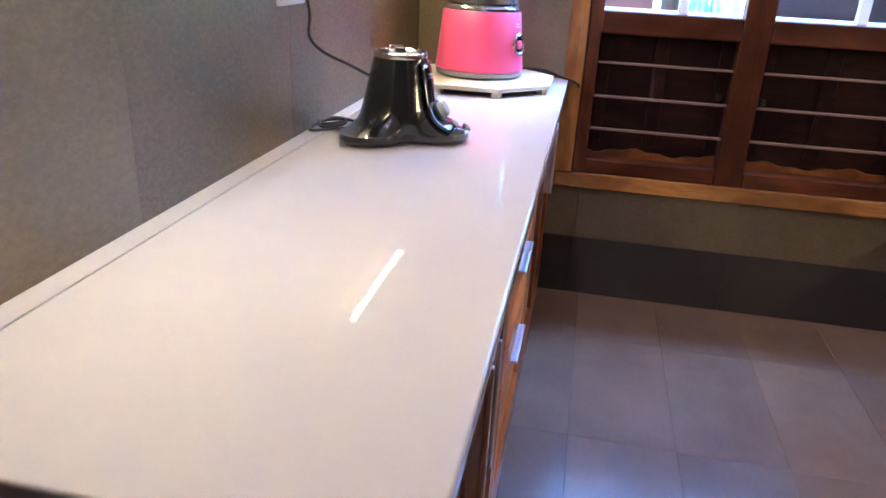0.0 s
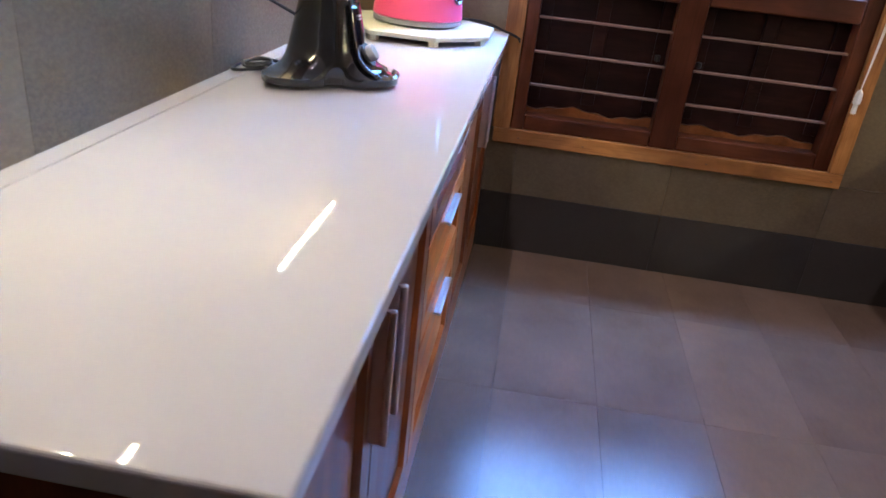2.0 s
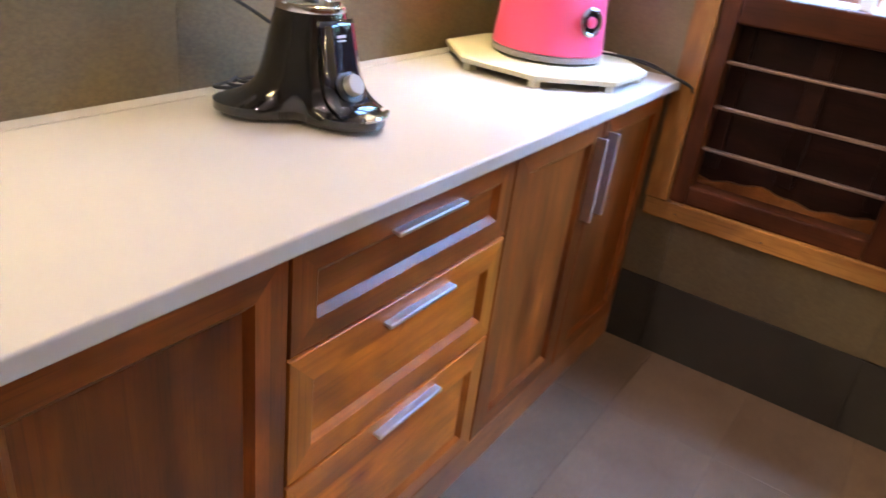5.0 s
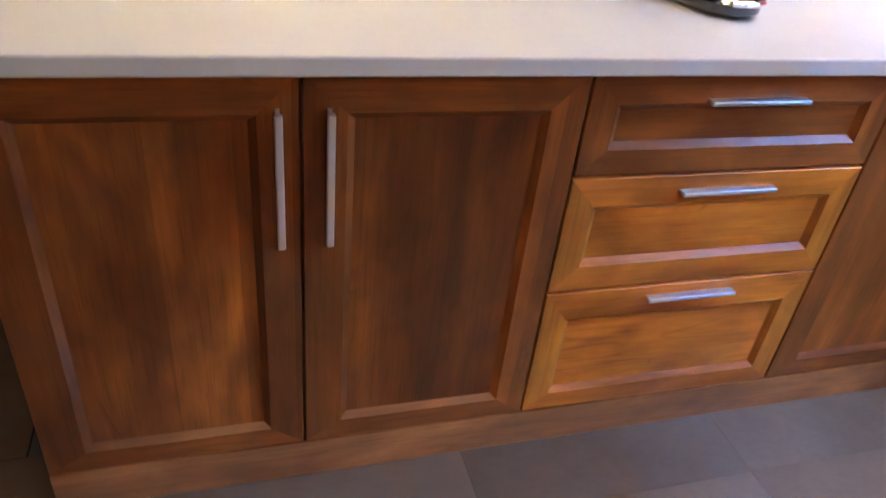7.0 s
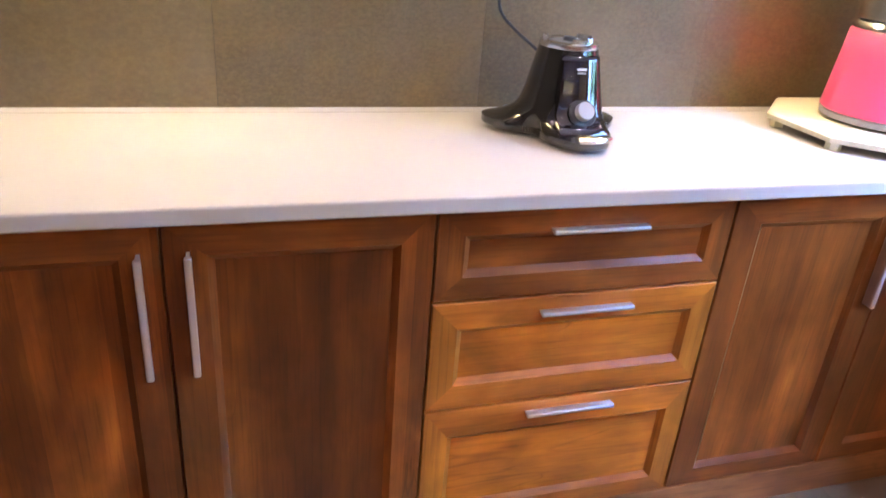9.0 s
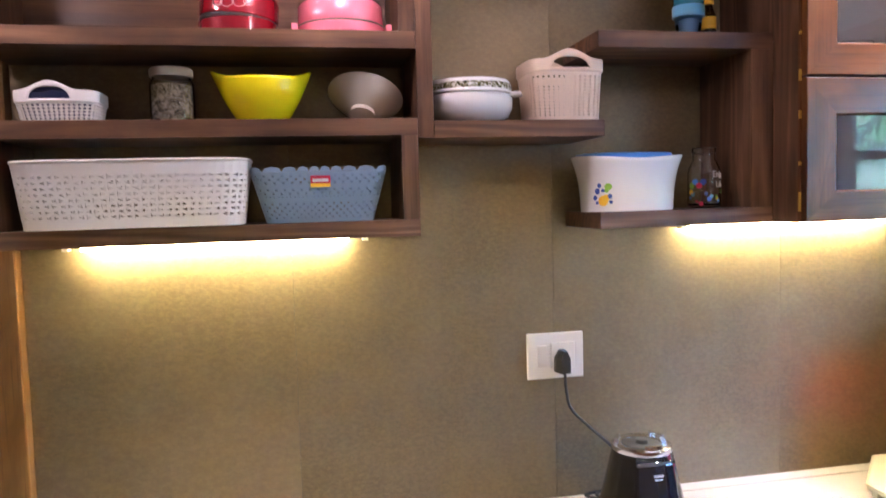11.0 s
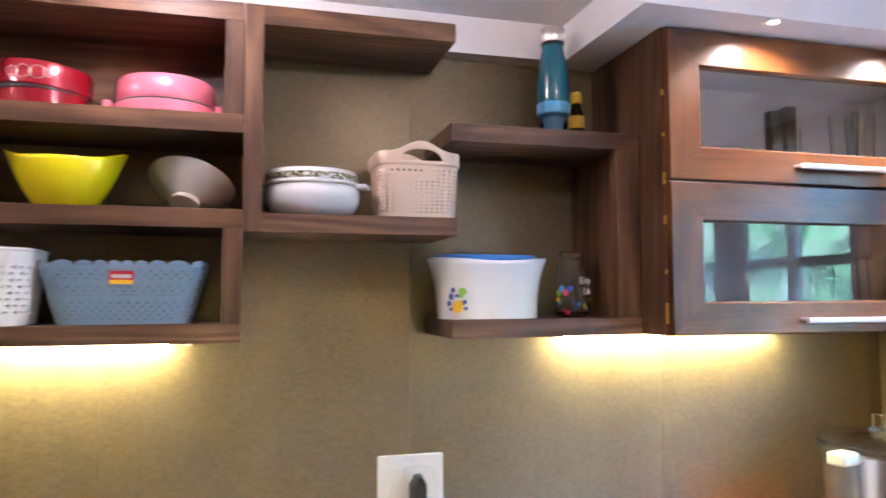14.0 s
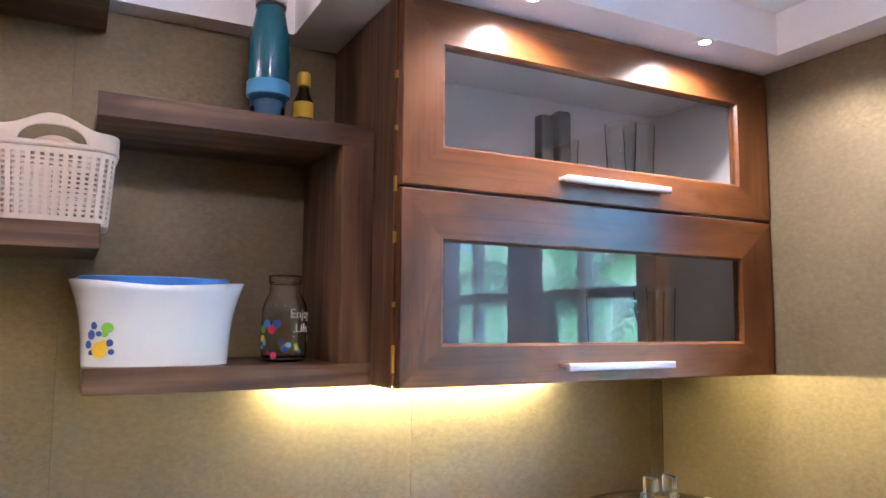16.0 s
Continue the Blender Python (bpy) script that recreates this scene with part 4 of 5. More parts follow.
part("knob_ring", on_housing(lathe([(0.026, 0.0), (0.036, 0.0), (0.036, 0.005), (0.030, 0.008), (0.026, 0.006)], (0, 0, 0), 32, (False, False)), SZ + 0.112, 0.1435), M_CHROME, blender_, "chrome knob ring", True)
part("knob_well", on_housing(lathe([(0.027, 0.0), (0.027, 0.003), (0.002, 0.003)], (0, 0, 0), 32), SZ + 0.112, 0.1435), M_BLACK, blender_, "dark knob well", True)
part("knob", on_housing(lathe([(0.014, 0.002), (0.013, 0.009), (0.010, 0.011)], (0, 0, 0), 28), SZ + 0.112, 0.1435), M_PINK, blender_, "pink knob", True)
for zz in (0.168, 0.176):
    bm = boxed(-0.0012, 0.0012, -0.012, 0.012, 0.0, 0.0006)
    part("print", on_housing(bm, SZ + zz, 0.1372 - 0.10 * (zz - 0.168)), M_PRINT_W, blender_, "white printed line")
flex2 = thing("power_flex", (2.25, -0.5, TOP_Z), "thin black flex trailing over the worktop end", "cable")
part("flex", tube([(2.215, -0.40, 0.915), (2.26, -0.47, 0.912), (2.30, -0.53, 0.903), (2.335, -0.59, 0.878), (2.352, -0.640, 0.860), (2.358, -0.655, 0.84)], 0.0034, 8), M_BLACK_MATT, flex2)
part("flex", tube([(2.225, -0.39, 0.915), (2.275, -0.47, 0.907), (2.31, -0.54, 0.893), (2.34, -0.60, 0.872), (2.355, -0.655, 0.852)], 0.0030, 8), M_BLACK_MATT, flex2)

# ---- baskets ----


def rounded(a, b, n, u):
    """A point of a rounded rectangle, u in turns."""
    t = 2 * math.pi * u
    c, s = math.cos(t), math.sin(t)
    r = (abs(c / a) ** n + abs(s / b) ** n) ** (-1.0 / n)
    return r * c, r * s


def basket(name, at, bottom, top, height, n, cells, hole, material, label, group="", solid_top=0.15, solid_bottom=0.1, thick=0.002, rim=0.003):
    """A pierced plastic basket; hole(i, j) gives a hole's shape in a cell, or None."""
    b = thing(name, at, label, "basket", group)
    nu, nv = cells

    def at_uv(u, v):
        # spread the cells evenly over the sides
        k = v
        x, y = rounded(bottom[0] + (top[0] - bottom[0]) * k, bottom[1] + (top[1] - bottom[1]) * k, n, u)
        z = height * v
        return Vector((at[0] + x, at[1] + y, at[2] + z))

    # equal arc steps
    fine = [at_uv(i / 720, 1.0) for i in range(721)]
    acc = [0.0]
    for p, q in zip(fine, fine[1:]):
        acc.append(acc[-1] + (q - p).length)
    us = [float(np.interp(acc[-1] * i / nu, acc, [k / 720 for k in range(721)])) for i in range(nu + 1)]

    def cell_point(i, j, p, q):
        u = us[i] + (us[i + 1] - us[i]) * p
        v = solid_bottom + (1 - solid_bottom - solid_top) * (j + q) / nv
        return at_uv(u, v)

    bm = bmesh.new()
    F = lambda *pts: bm.faces.new([bm.verts.new(p) for p in pts])
    for i in range(nu):
        for v0, v1 in ((0.0, solid_bottom), (1 - solid_top, 1.0)):
            F(at_uv(us[i], v0), at_uv(us[i + 1], v0), at_uv(us[i + 1], v1), at_uv(us[i], v1))
        for j in range(nv):
            A, B, C, D = (cell_point(i, j, *pq) for pq in ((0, 0), (1, 0), (1, 1), (0, 1)))
            shape = hole(i, j)
            if not shape:
                F(A, B, C, D)
                continue
            P = [cell_point(i, j, *pq) for pq in shape]
            if len(P) == 3:
                if shape[0][0] < 0.5:
                    F(A, B, P[1], P[0]), F(B, C, P[2], P[1]), F(C, D, P[0], P[2]), F(D, A, P[0])
                else:
                    F(A, B, P[0], P[1]), F(B, C, P[0]), F(C, D, P[2], P[0]), F(D, A, P[1], P[2])
            else:
                F(A, B, P[1], P[0]), F(B, C, P[2], P[1]), F(C, D, P[3], P[2]), F(D, A, P[0], P[3])
    bmesh.ops.remove_doubles(bm, verts=bm.verts, dist=0.00005)
    wall = part("side", bm, material, b)
    solid(wall, thick, 0)
    bm = bmesh.new()
    rings(bm, [[at_uv(k / 64, 0.0) * 0.5 + Vector(at) * 0.5 for k in range(64)], [at_uv(k / 64, 0.0) for k in range(64)]], True, False)
    solid(part("bottom", bm, material, b), thick, 0)
    if rim:
        bm = bmesh.new()
        ringpts = [at_uv(k / 96, 1.0) for k in range(96)]
        loops = []
        for k, p in enumerate(ringpts):
            d = (ringpts[(k + 1) % 96] - ringpts[k - 1]).normalized()
            side = d.cross(Vector((0, 0, 1)))
            loops.append([p + rim * (math.cos(q * math.pi / 4) * side + math.sin(q * math.pi / 4) * Vector((0, 0, 1))) for q in range(8)])
        loops.append(loops[0])
        part("rim", rings(bm, loops, False, False), material, b, "", True)
    return b


TRI_L = ((0.17, 0.5), (0.82, 0.18), (0.82, 0.82))
TRI_R = ((0.83, 0.5), (0.18, 0.18), (0.18, 0.82))
white_big = basket("storage_basket", (0.262, -0.176, 1.5548), (0.193, 0.085), (0.208, 0.095), 0.121, 4.5, (74, 8),
                   lambda i, j: TRI_L if (i + (j % 2)) % 2 else TRI_R, M_WHITE, "long white plastic basket pierced with small triangles", "shelf baskets", 0.19, 0.13)
for dx, dyy in ((-0.15, -0.07), (0.12, -0.07), (-0.15, 0.07), (0.12, 0.07)):
    part("foot", boxed(0.262 + dx - 0.010, 0.262 + dx + 0.010, -0.158 + dyy - 0.008, -0.158 + dyy + 0.008, 1.5531, 1.5558, 0.0005), M_WHITE, white_big)


def lace(i, j):
    if j in (5, 6, 9):
        return None if j != 6 else ((0.3, 0.35), (0.7, 0.35), (0.7, 0.65), (0.3, 0.65))
    return ((0.22, 0.22), (0.78, 0.22), (0.78, 0.78), (0.22, 0.78)) if (i + j) % 2 else None


blue = basket("lace_basket", (0.602, -0.140, 1.554), (0.105, 0.068), (0.132, 0.090), 0.097, 7, (96, 13), lace, M_BLUEGREY,
              "blue-grey plastic basket with a lace pattern and scalloped rim", "shelf baskets", 0.04, 0.06, 0.0018, 0.0)
bm = bmesh.new()
for k in range(28):
    u0, u1 = k / 28, (k + 1) / 28
    base = [Vector((0.602 + rounded(0.132, 0.090, 7, u0 + (u1 - u0) * q)[0], -0.140 + rounded(0.132, 0.090, 7, u0 + (u1 - u0) * q)[1], 1.6512)) for q in (0, 0.15, 0.5, 0.85, 1)]
    h = (0, 0.007, 0.010, 0.007, 0)
    for q in range(4):
        bm.faces.new([bm.verts.new(p) for p in (base[q], base[q + 1], base[q + 1] + Vector((0, 0, h[q + 1] + 0.0003)), base[q] + Vector((0, 0, h[q] + 0.0003)))])
solid(part("scalloped_rim", bm, M_BLUEGREY, blue), 0.002, 0)
yl = -0.140 - 0.0895
tag = part("sticker", boxed(0.584, 0.622, yl - 0.0012, yl + 0.004, 1.621, 1.643), M_PRINT_R, blue, "red and yellow paper sticker")
part("print", boxed(0.584, 0.622, yl - 0.0018, yl - 0.0012, 1.621, 1.628), M_PRINT_Y, tag)
part("print", boxed(0.588, 0.618, yl - 0.0018, yl - 0.0012, 1.631, 1.637), M_PRINT_W, tag)


def collar(parent, at, half, n, z0, corner, arch, cx, hole_w, hole_h, material, thick=0.0045):
    """Solid top band that rises to an arched grip with a hand hole front and back."""
    bm = bmesh.new()
    pts = [(rounded(half[0], half[1], n, k / 240)) for k in range(240)]

    def levels(x, y):
        if abs(y) < half[1] * 0.8:
            return 0.0, corner
        d = abs(x - cx)
        top = corner + (arch - corner) * 0.5 * (1 + math.cos(math.pi * min(1.0, d / (hole_w * 1.45))))
        low = hole_h * math.sqrt(max(0.0, 1 - (d / hole_w) ** 2.6)) if d < hole_w else 0.0
        return low, top

    for k in range(240):
        a, b = pts[k], pts[(k + 1) % 240]
        (la, ta), (lb, tb) = levels(*a), levels(*b)
        q = [(a, la), (b, lb), (b, tb), (a, ta)]
        bm.faces.new([bm.verts.new((at[0] + p[0], at[1] + p[1], z0 + h)) for p, h in q])
    bmesh.ops.remove_doubles(bm, verts=bm.verts, dist=0.00002)
    ob = part("grip_band", bm, material, parent, "", True)
    solid(ob, thick, 0)
    md = ob.modifiers.new("soft", "BEVEL")
    md.width, md.segments, md.limit_method, md.angle_limit = 0.0015, 2, "ANGLE", radians(50)
    return ob


weave = lambda i, j: ((0.22, 0.22), (0.78, 0.22), (0.78, 0.78), (0.22, 0.78))
slots = lambda i, j: ((0.28, 0.20), (0.72, 0.20), (0.72, 0.80), (0.28, 0.80))
small = basket("small_basket", (0.126, -0.142, 1.7515), (0.064, 0.048), (0.071, 0.056), 0.040, 5, (50, 5), weave, M_WHITE,
               "small white woven-look basket holding a dark blue cloth", "shelf baskets", 0.13, 0.12, 0.002, 0.0035)
collar(small, (0.126, -0.142), (0.072, 0.057), 5, 1.791, 0.020, 0.037, -0.006, 0.036, 0.026, M_WHITE)
cloth = bmesh.new()
rnd = random.Random(4)
lp = []
for k in range(5):
    rr = (0.060, 0.062, 0.055, 0.035, 0.008)[k]
    lp.append([(0.120 + rr * math.cos(2 * math.pi * i / 24) * (1 + 0.1 * rnd.uniform(-1, 1)), -0.142 + 0.72 * rr * math.sin(2 * math.pi * i / 24), 1.756 + (0.0, 0.035, 0.055, 0.063, 0.065)[k] + 0.003 * rnd.uniform(-1, 1)) for i in range(24)])
tagged(part("folded_cloth", rings(cloth, lp), M_NAVY, None, "", True), "dark blue cloth bundled in the small basket", "cloth")

blush = basket("handled_basket", (1.122, -0.140, 1.7475), (0.074, 0.060), (0.080, 0.066), 0.105, 5, (46, 12), slots, M_BLUSH,
               "blush pink woven-look basket with arched handles", "shelf baskets", 0.10, 0.08, 0.002, 0.0045)
collar(blush, (1.122, -0.140), (0.0815, 0.0675), 5, 1.8520, 0.023, 0.043, 0.0, 0.042, 0.027, M_BLUSH, 0.005)

# ---- jars, bowls and tins ----
jar = thing("glass_jar", (0.325, -0.14, 1.7515), "clear glass jar of dried flakes with a pale lid", "jar")
part("glass", lathe([(0.036, 0.0), (0.041, 0.004), (0.042, 0.01), (0.042, 0.078), (0.036, 0.088), (0.036, 0.094), (0.0335, 0.094), (0.0335, 0.087), (0.0395, 0.077), (0.0395, 0.010), (0.034, 0.004)], (0.325, -0.14, 1.7515), 36), M_GLASS, jar, "clear glass", True)
part("filling", lathe([(0.033, 0.0045), (0.0390, 0.010), (0.0390, 0.073), (0.030, 0.077), (0.004, 0.079)], (0.325, -0.14, 1.7515), 30), M_HERB, jar, "dried pale flakes", True)
part("lid", lathe([(0.0395, 0.0), (0.041, 0.002), (0.041, 0.014), (0.038, 0.017), (0.004, 0.0175)], (0.325, -0.14, 1.8425), 32), plain("putty_lid", (0.58, 0.55, 0.46), 0.45), jar, "putty-coloured screw lid", True)

bowl = thing("yellow_bowl", (0.497, -0.145, 1.7515), "bright yellow plastic colander bowl with raised ears", "bowl")
bm = bmesh.new()
lp = []
for k in range(14):
    v = k / 13
    row = []
    for i in range(64):
        t = 2 * math.pi * i / 64
        ear = max(0.0, abs(math.cos(t))) ** 6
        a = 0.041 + (0.083 - 0.041) * math.sin(v * math.pi / 2) ** 0.8 + 0.014 * ear * v ** 3
        b = 0.039 + 0.039 * math.sin(v * math.pi / 2) ** 0.8
        row.append((0.497 + a * math.cos(t), -0.145 + b * math.sin(t), 1.7515 + v * (0.084 + 0.018 * ear)))
    lp.append(row)
rings(bm, lp, True, False)
solid(part("shell", bm, M_YELLOW, bowl, "", True), 0.003, 0)

dish = thing("cream_bowl", (0.70, -0.14, 1.7515), "cream bowl with a foot leaning tilted on the shelf", "bowl")
bm = lathe([(0.022, -0.010), (0.027, -0.009), (0.025, 0.004), (0.040, 0.014), (0.060, 0.032), (0.074, 0.050), (0.078, 0.056), (0.076, 0.057), (0.058, 0.037), (0.038, 0.020), (0.004, 0.014)], (0, 0, 0), 48)
bmesh.ops.transform(bm, matrix=Matrix.Translation((0.695, -0.150, 1.7735)) @ Matrix.Rotation(radians(14), 4, "Y") @ Matrix.Rotation(radians(-29), 4, "X") @ Matrix.Diagonal((1.0, 1.0, 0.75, 1.0)), verts=bm.verts)
dz = 1.7512 - min(v.co.z for v in bm.verts)
bmesh.ops.translate(bm, verts=bm.verts, vec=(0, 0, dz))
part("shell", bm, M_BOWL, dish, "", True)

tin = thing("red_tin", (0.455, -0.14, 1.9185), "dark red round lunch tin with a silver fruit print", "tin")


def leaned(bm, at, ax, deg):
    bmesh.ops.transform(bm, matrix=Matrix.Translation(at) @ Matrix.Rotation(radians(deg), 4, ax), verts=bm.verts)
    return bm


tb = (0.456, -0.148, 1.9185)
part("box", leaned(lathe([(0.070, 0.0), (0.074, 0.004), (0.0745, 0.026), (0.072, 0.028)], (0, 0, 0), 48), tb, "Y", 0), M_RED, tin, "", True)
part("band", leaned(lathe([(0.0725, 0.0275), (0.0735, 0.0285), (0.0735, 0.0325), (0.0725, 0.0335)], (0, 0, 0), 48), tb, "Y", 2.5), M_BLACK_MATT, tin, "dark seal")
lid = part("lid", leaned(lathe([(0.0735, 0.033), (0.0755, 0.035), (0.0755, 0.068), (0.072, 0.075), (0.05, 0.079), (0.004, 0.080)], (0, 0, 0), 48), tb, "Y", 5.0), M_RED, tin, "red lid with printed rings", True)


def ring_print(cx, cz, r, parent, centre, rad, material, w=0.0016):
    """A printed loop wrapped on a round wall."""
    loops = []
    for k in range(20):
        t = 2 * math.pi * k / 19
        s, h = cx + r * math.cos(t), cz + r * 0.9 * math.sin(t)
        a = -math.pi / 2 + s / rad
        loops.append((centre[0] + (rad + 0.0006) * math.cos(a), centre[1] + (rad + 0.0006) * math.sin(a), centre[2] + h))
    part("print", tube(loops, w * 0.5, 5, 2), material, parent, "pale printed ring")


for cx, r in ((-0.030, 0.009), (-0.012, 0.012), (0.010, 0.012), (0.026, 0.008), (0.045, 0.006)):
    ring_print(cx, 0.053, r, lid, tb, 0.0757, plain("silver_print", (0.62, 0.50, 0.48), 0.35, 0.5))

rose = thing("pink_tin", (0.66, -0.14, 1.9185), "pink round lunch tin with side clips", "tin")
rc = (0.658, -0.138, 1.9185)
part("box", lathe([(0.082, 0.0), (0.088, 0.003), (0.089, 0.020), (0.087, 0.022)], rc, 52), M_ROSE, rose, "", True)
part("band", lathe([(0.0862, 0.0215), (0.0872, 0.0225), (0.0872, 0.0245), (0.0862, 0.0255)], rc, 52), M_OLIVE, rose, "dark seal")
part("lid", lathe([(0.085, 0.025), (0.086, 0.027), (0.085, 0.062), (0.079, 0.069), (0.05, 0.073), (0.004, 0.074)], rc, 52), M_ROSE, rose, "pink domed lid", True)
for s in (-1, 1):
    part("clip", boxed(rc[0] + s * 0.092 - 0.006, rc[0] + s * 0.092 + 0.006, rc[1] - 0.052, rc[1] - 0.028, 1.9225, 1.941, 0.002), M_ROSE, rose, "pink side clip")

pot = thing("casserole", (0.92, -0.142, 1.7465), "white insulated casserole with a printed band on its lid", "casserole")
pc = (0.922, -0.142, 1.7465)
part("bowl", lathe([(0.056, 0.0), (0.062, 0.002), (0.081, 0.013), (0.090, 0.030), (0.091, 0.050), (0.087, 0.058)], pc, 56), M_WHITE_GLOSS, pot, "", True)
lidp = part("lid", lathe([(0.088, 0.0585), (0.0925, 0.060), (0.0925, 0.063), (0.089, 0.066), (0.0885, 0.079), (0.084, 0.087), (0.05, 0.093), (0.004, 0.094)], pc, 56), M_WHITE_GLOSS, pot, "white domed lid", True)


def band_print():
    m, t, b = nodes_of("floral_band")
    v = mapping(t, (1, 1, 1), False)
    n = noise_tex(t, v, 170, 4, 0.7)
    col = ramp(t, n, [(0.42, (0.03, 0.03, 0.02)), (0.5, (0.20, 0.18, 0.05)), (0.56, (0.72, 0.70, 0.66))])
    t.links.new(col, b.inputs["Base Color"])
    b.inputs["Roughness"].default_value = 0.25
    return m


part("printed_band", lathe([(0.0892, 0.0665), (0.0898, 0.067), (0.0893, 0.0785), (0.0888, 0.079)], pc, 56, (False, False)), band_print(), lidp, "dark floral printed band", True)
for a in (-22, 143):
    bm = boxed(0.086, 0.111, -0.020, 0.020, 0.0, 0.009, 0.004)
    bmesh.ops.transform(bm, matrix=Matrix.Translation((pc[0], pc[1], pc[2] + 0.054)) @ Matrix.Rotation(radians(a), 4, "Z"), verts=bm.verts)
    part("handle", bm, M_WHITE_GLOSS, pot, "white lug handle")

# water bottle and sauce bottle
BO = (1.420, -0.155, 1.9275)
bottle = thing("water_bottle", BO, "teal water bottle with a steel cap and clear blue base", "bottle")
part("cup", lathe([(0.024, 0.0), (0.025, 0.002), (0.029, 0.045), (0.031, 0.048)], BO, 36), M_BLUEGLASS, bottle, "clear blue base", True)
part("inner_cone", lathe([(0.012, 0.004), (0.016, 0.044), (0.010, 0.046)], BO, 24), plain("pale_blue", (0.55, 0.68, 0.80), 0.3), bottle, "pale inner cone", True)
part("band", lathe([(0.032, 0.047), (0.0345, 0.049), (0.0345, 0.070), (0.033, 0.072)], BO, 40), M_SKYBLUE, bottle, "sky-blue band", True)
part("body", lathe([(0.0325, 0.072), (0.0330, 0.074), (0.0330, 0.130), (0.031, 0.150), (0.026, 0.175), (0.0235, 0.190), (0.023, 0.196)], BO, 44), M_TEAL, bottle, "dark teal body", True)
part("seal", lathe([(0.0235, 0.196), (0.0245, 0.197), (0.0245, 0.201), (0.0235, 0.202)], BO, 40), M_BLACK_MATT, bottle)
part("cap", lathe([(0.0245, 0.2025), (0.0255, 0.204), (0.0255, 0.230), (0.0235, 0.233), (0.004, 0.2335)], BO, 40), M_SILVER, bottle, "brushed steel cap", True)
SB = (1.487, -0.125, 1.9275)
sauce = thing("sauce_bottle", SB, "small dark bottle with yellow cap and label", "bottle")
part("glass", lathe([(0.014, 0.0), (0.0165, 0.002), (0.0165, 0.058), (0.010, 0.075), (0.0085, 0.082), (0.0085, 0.090)], SB, 28), M_AMBER, sauce, "dark glass", True)
part("contents", lathe([(0.0140, 0.002), (0.0150, 0.004), (0.0150, 0.050), (0.004, 0.052)], SB, 24), plain("soy_brown", (0.05, 0.03, 0.01), 0.3), sauce, "", True)
part("label", lathe([(0.0168, 0.030), (0.0170, 0.031), (0.0170, 0.056), (0.0168, 0.057)], SB, 28, (False, False)), M_PRINT_Y, sauce, "yellow paper label", True)
part("cap", lathe([(0.011, 0.086), (0.0115, 0.087), (0.0110, 0.108), (0.009, 0.110), (0.002, 0.110)], SB, 24), M_PRINT_Y, sauce, "yellow cap", True)

# white tub
TU = (1.270, -0.152, 1.5555)
tub = thing("storage_tub", TU, "white oval tub printed with fruit under a blue lid", "tub")
lp = []
for k in range(12):
    v = k / 11
    a = 0.098 + 0.004 * v + 0.017 * v ** 3
    b = 0.066 + 0.003 * v + 0.010 * v ** 3
    lp.append([(TU[0] + rounded(a, b, 2.8, i / 72)[0], TU[1] + rounded(a, b, 2.8, i / 72)[1], TU[2] + 0.115 * v + (0.004 * math.cos(4 * math.pi * i / 72) * v ** 6)) for i in range(72)])
solid(part("body", rings(bmesh.new(), lp, True, False), M_WHITE_GLOSS, tub, "", True), 0.003, 0)
lp = [[(TU[0] - 0.006 + rounded(a, b, 2.8, i / 60)[0], TU[1] + rounded(a, b, 2.8, i / 60)[1], TU[2] + z) for i in range(60)] for a, b, z in ((0.100, 0.062, 0.106), (0.104, 0.066, 0.109), (0.104, 0.066, 0.122), (0.100, 0.062, 0.124))]
part("lid", rings(bmesh.new(), lp), M_BLUE, tub, "blue plastic lid", True)


def blot(parent, u, h, r, material, squash=1.0):
    v = h / 0.115
    a, b = 0.098 + 0.004 * v + 0.017 * v ** 3, 0.066 + 0.003 * v + 0.010 * v ** 3
    x, y = rounded(a + 0.0019, b + 0.0019, 2.8, u)
    x2, y2 = rounded(a + 0.0019, b + 0.0019, 2.8, u + 0.005)
    side = Vector((x2 - x, y2 - y, 0)).normalized()
    out = Vector((side.y, -side.x, 0))
    c = Vector((TU[0] + x, TU[1] + y, TU[2] + h))
    bm = bmesh.new()
    rings(bm, [[c + out * d + side * (r * math.cos(2 * math.pi * k / 14)) + Vector((0, 0, r * squash * math.sin(2 * math.pi * k / 14))) for k in range(14)] for d in (-0.0012, 0.0006)])
    part("print", bm, material, parent)


for u, h, r, mt, sq in ((0.640, 0.030, 0.009, M_PRINT_Y, 1.1), (0.646, 0.034, 0.006, M_PRINT_Y, 1.2), (0.652, 0.052, 0.007, M_LEAF, 0.9), (0.648, 0.046, 0.004, M_LEAF, 1.0), (0.628, 0.045, 0.0045, M_PRINT_B, 1.3),
                        (0.633, 0.054, 0.0035, M_PRINT_B, 1.3), (0.622, 0.035, 0.004, M_PRINT_B, 1.2), (0.655, 0.037, 0.004, M_PRINT_B, 1.1), (0.657, 0.028, 0.0035, M_PRINT_B, 1.0), (0.626, 0.027, 0.003, M_PRINT_B, 1.0), (0.640, 0.046, 0.0035, M_PRINT_B, 0.9)):
    blot(tub, 0.597 + 1.5 * (u - 0.640), 0.036 + 1.35 * (h - 0.040), 1.15 * r, mt, sq)

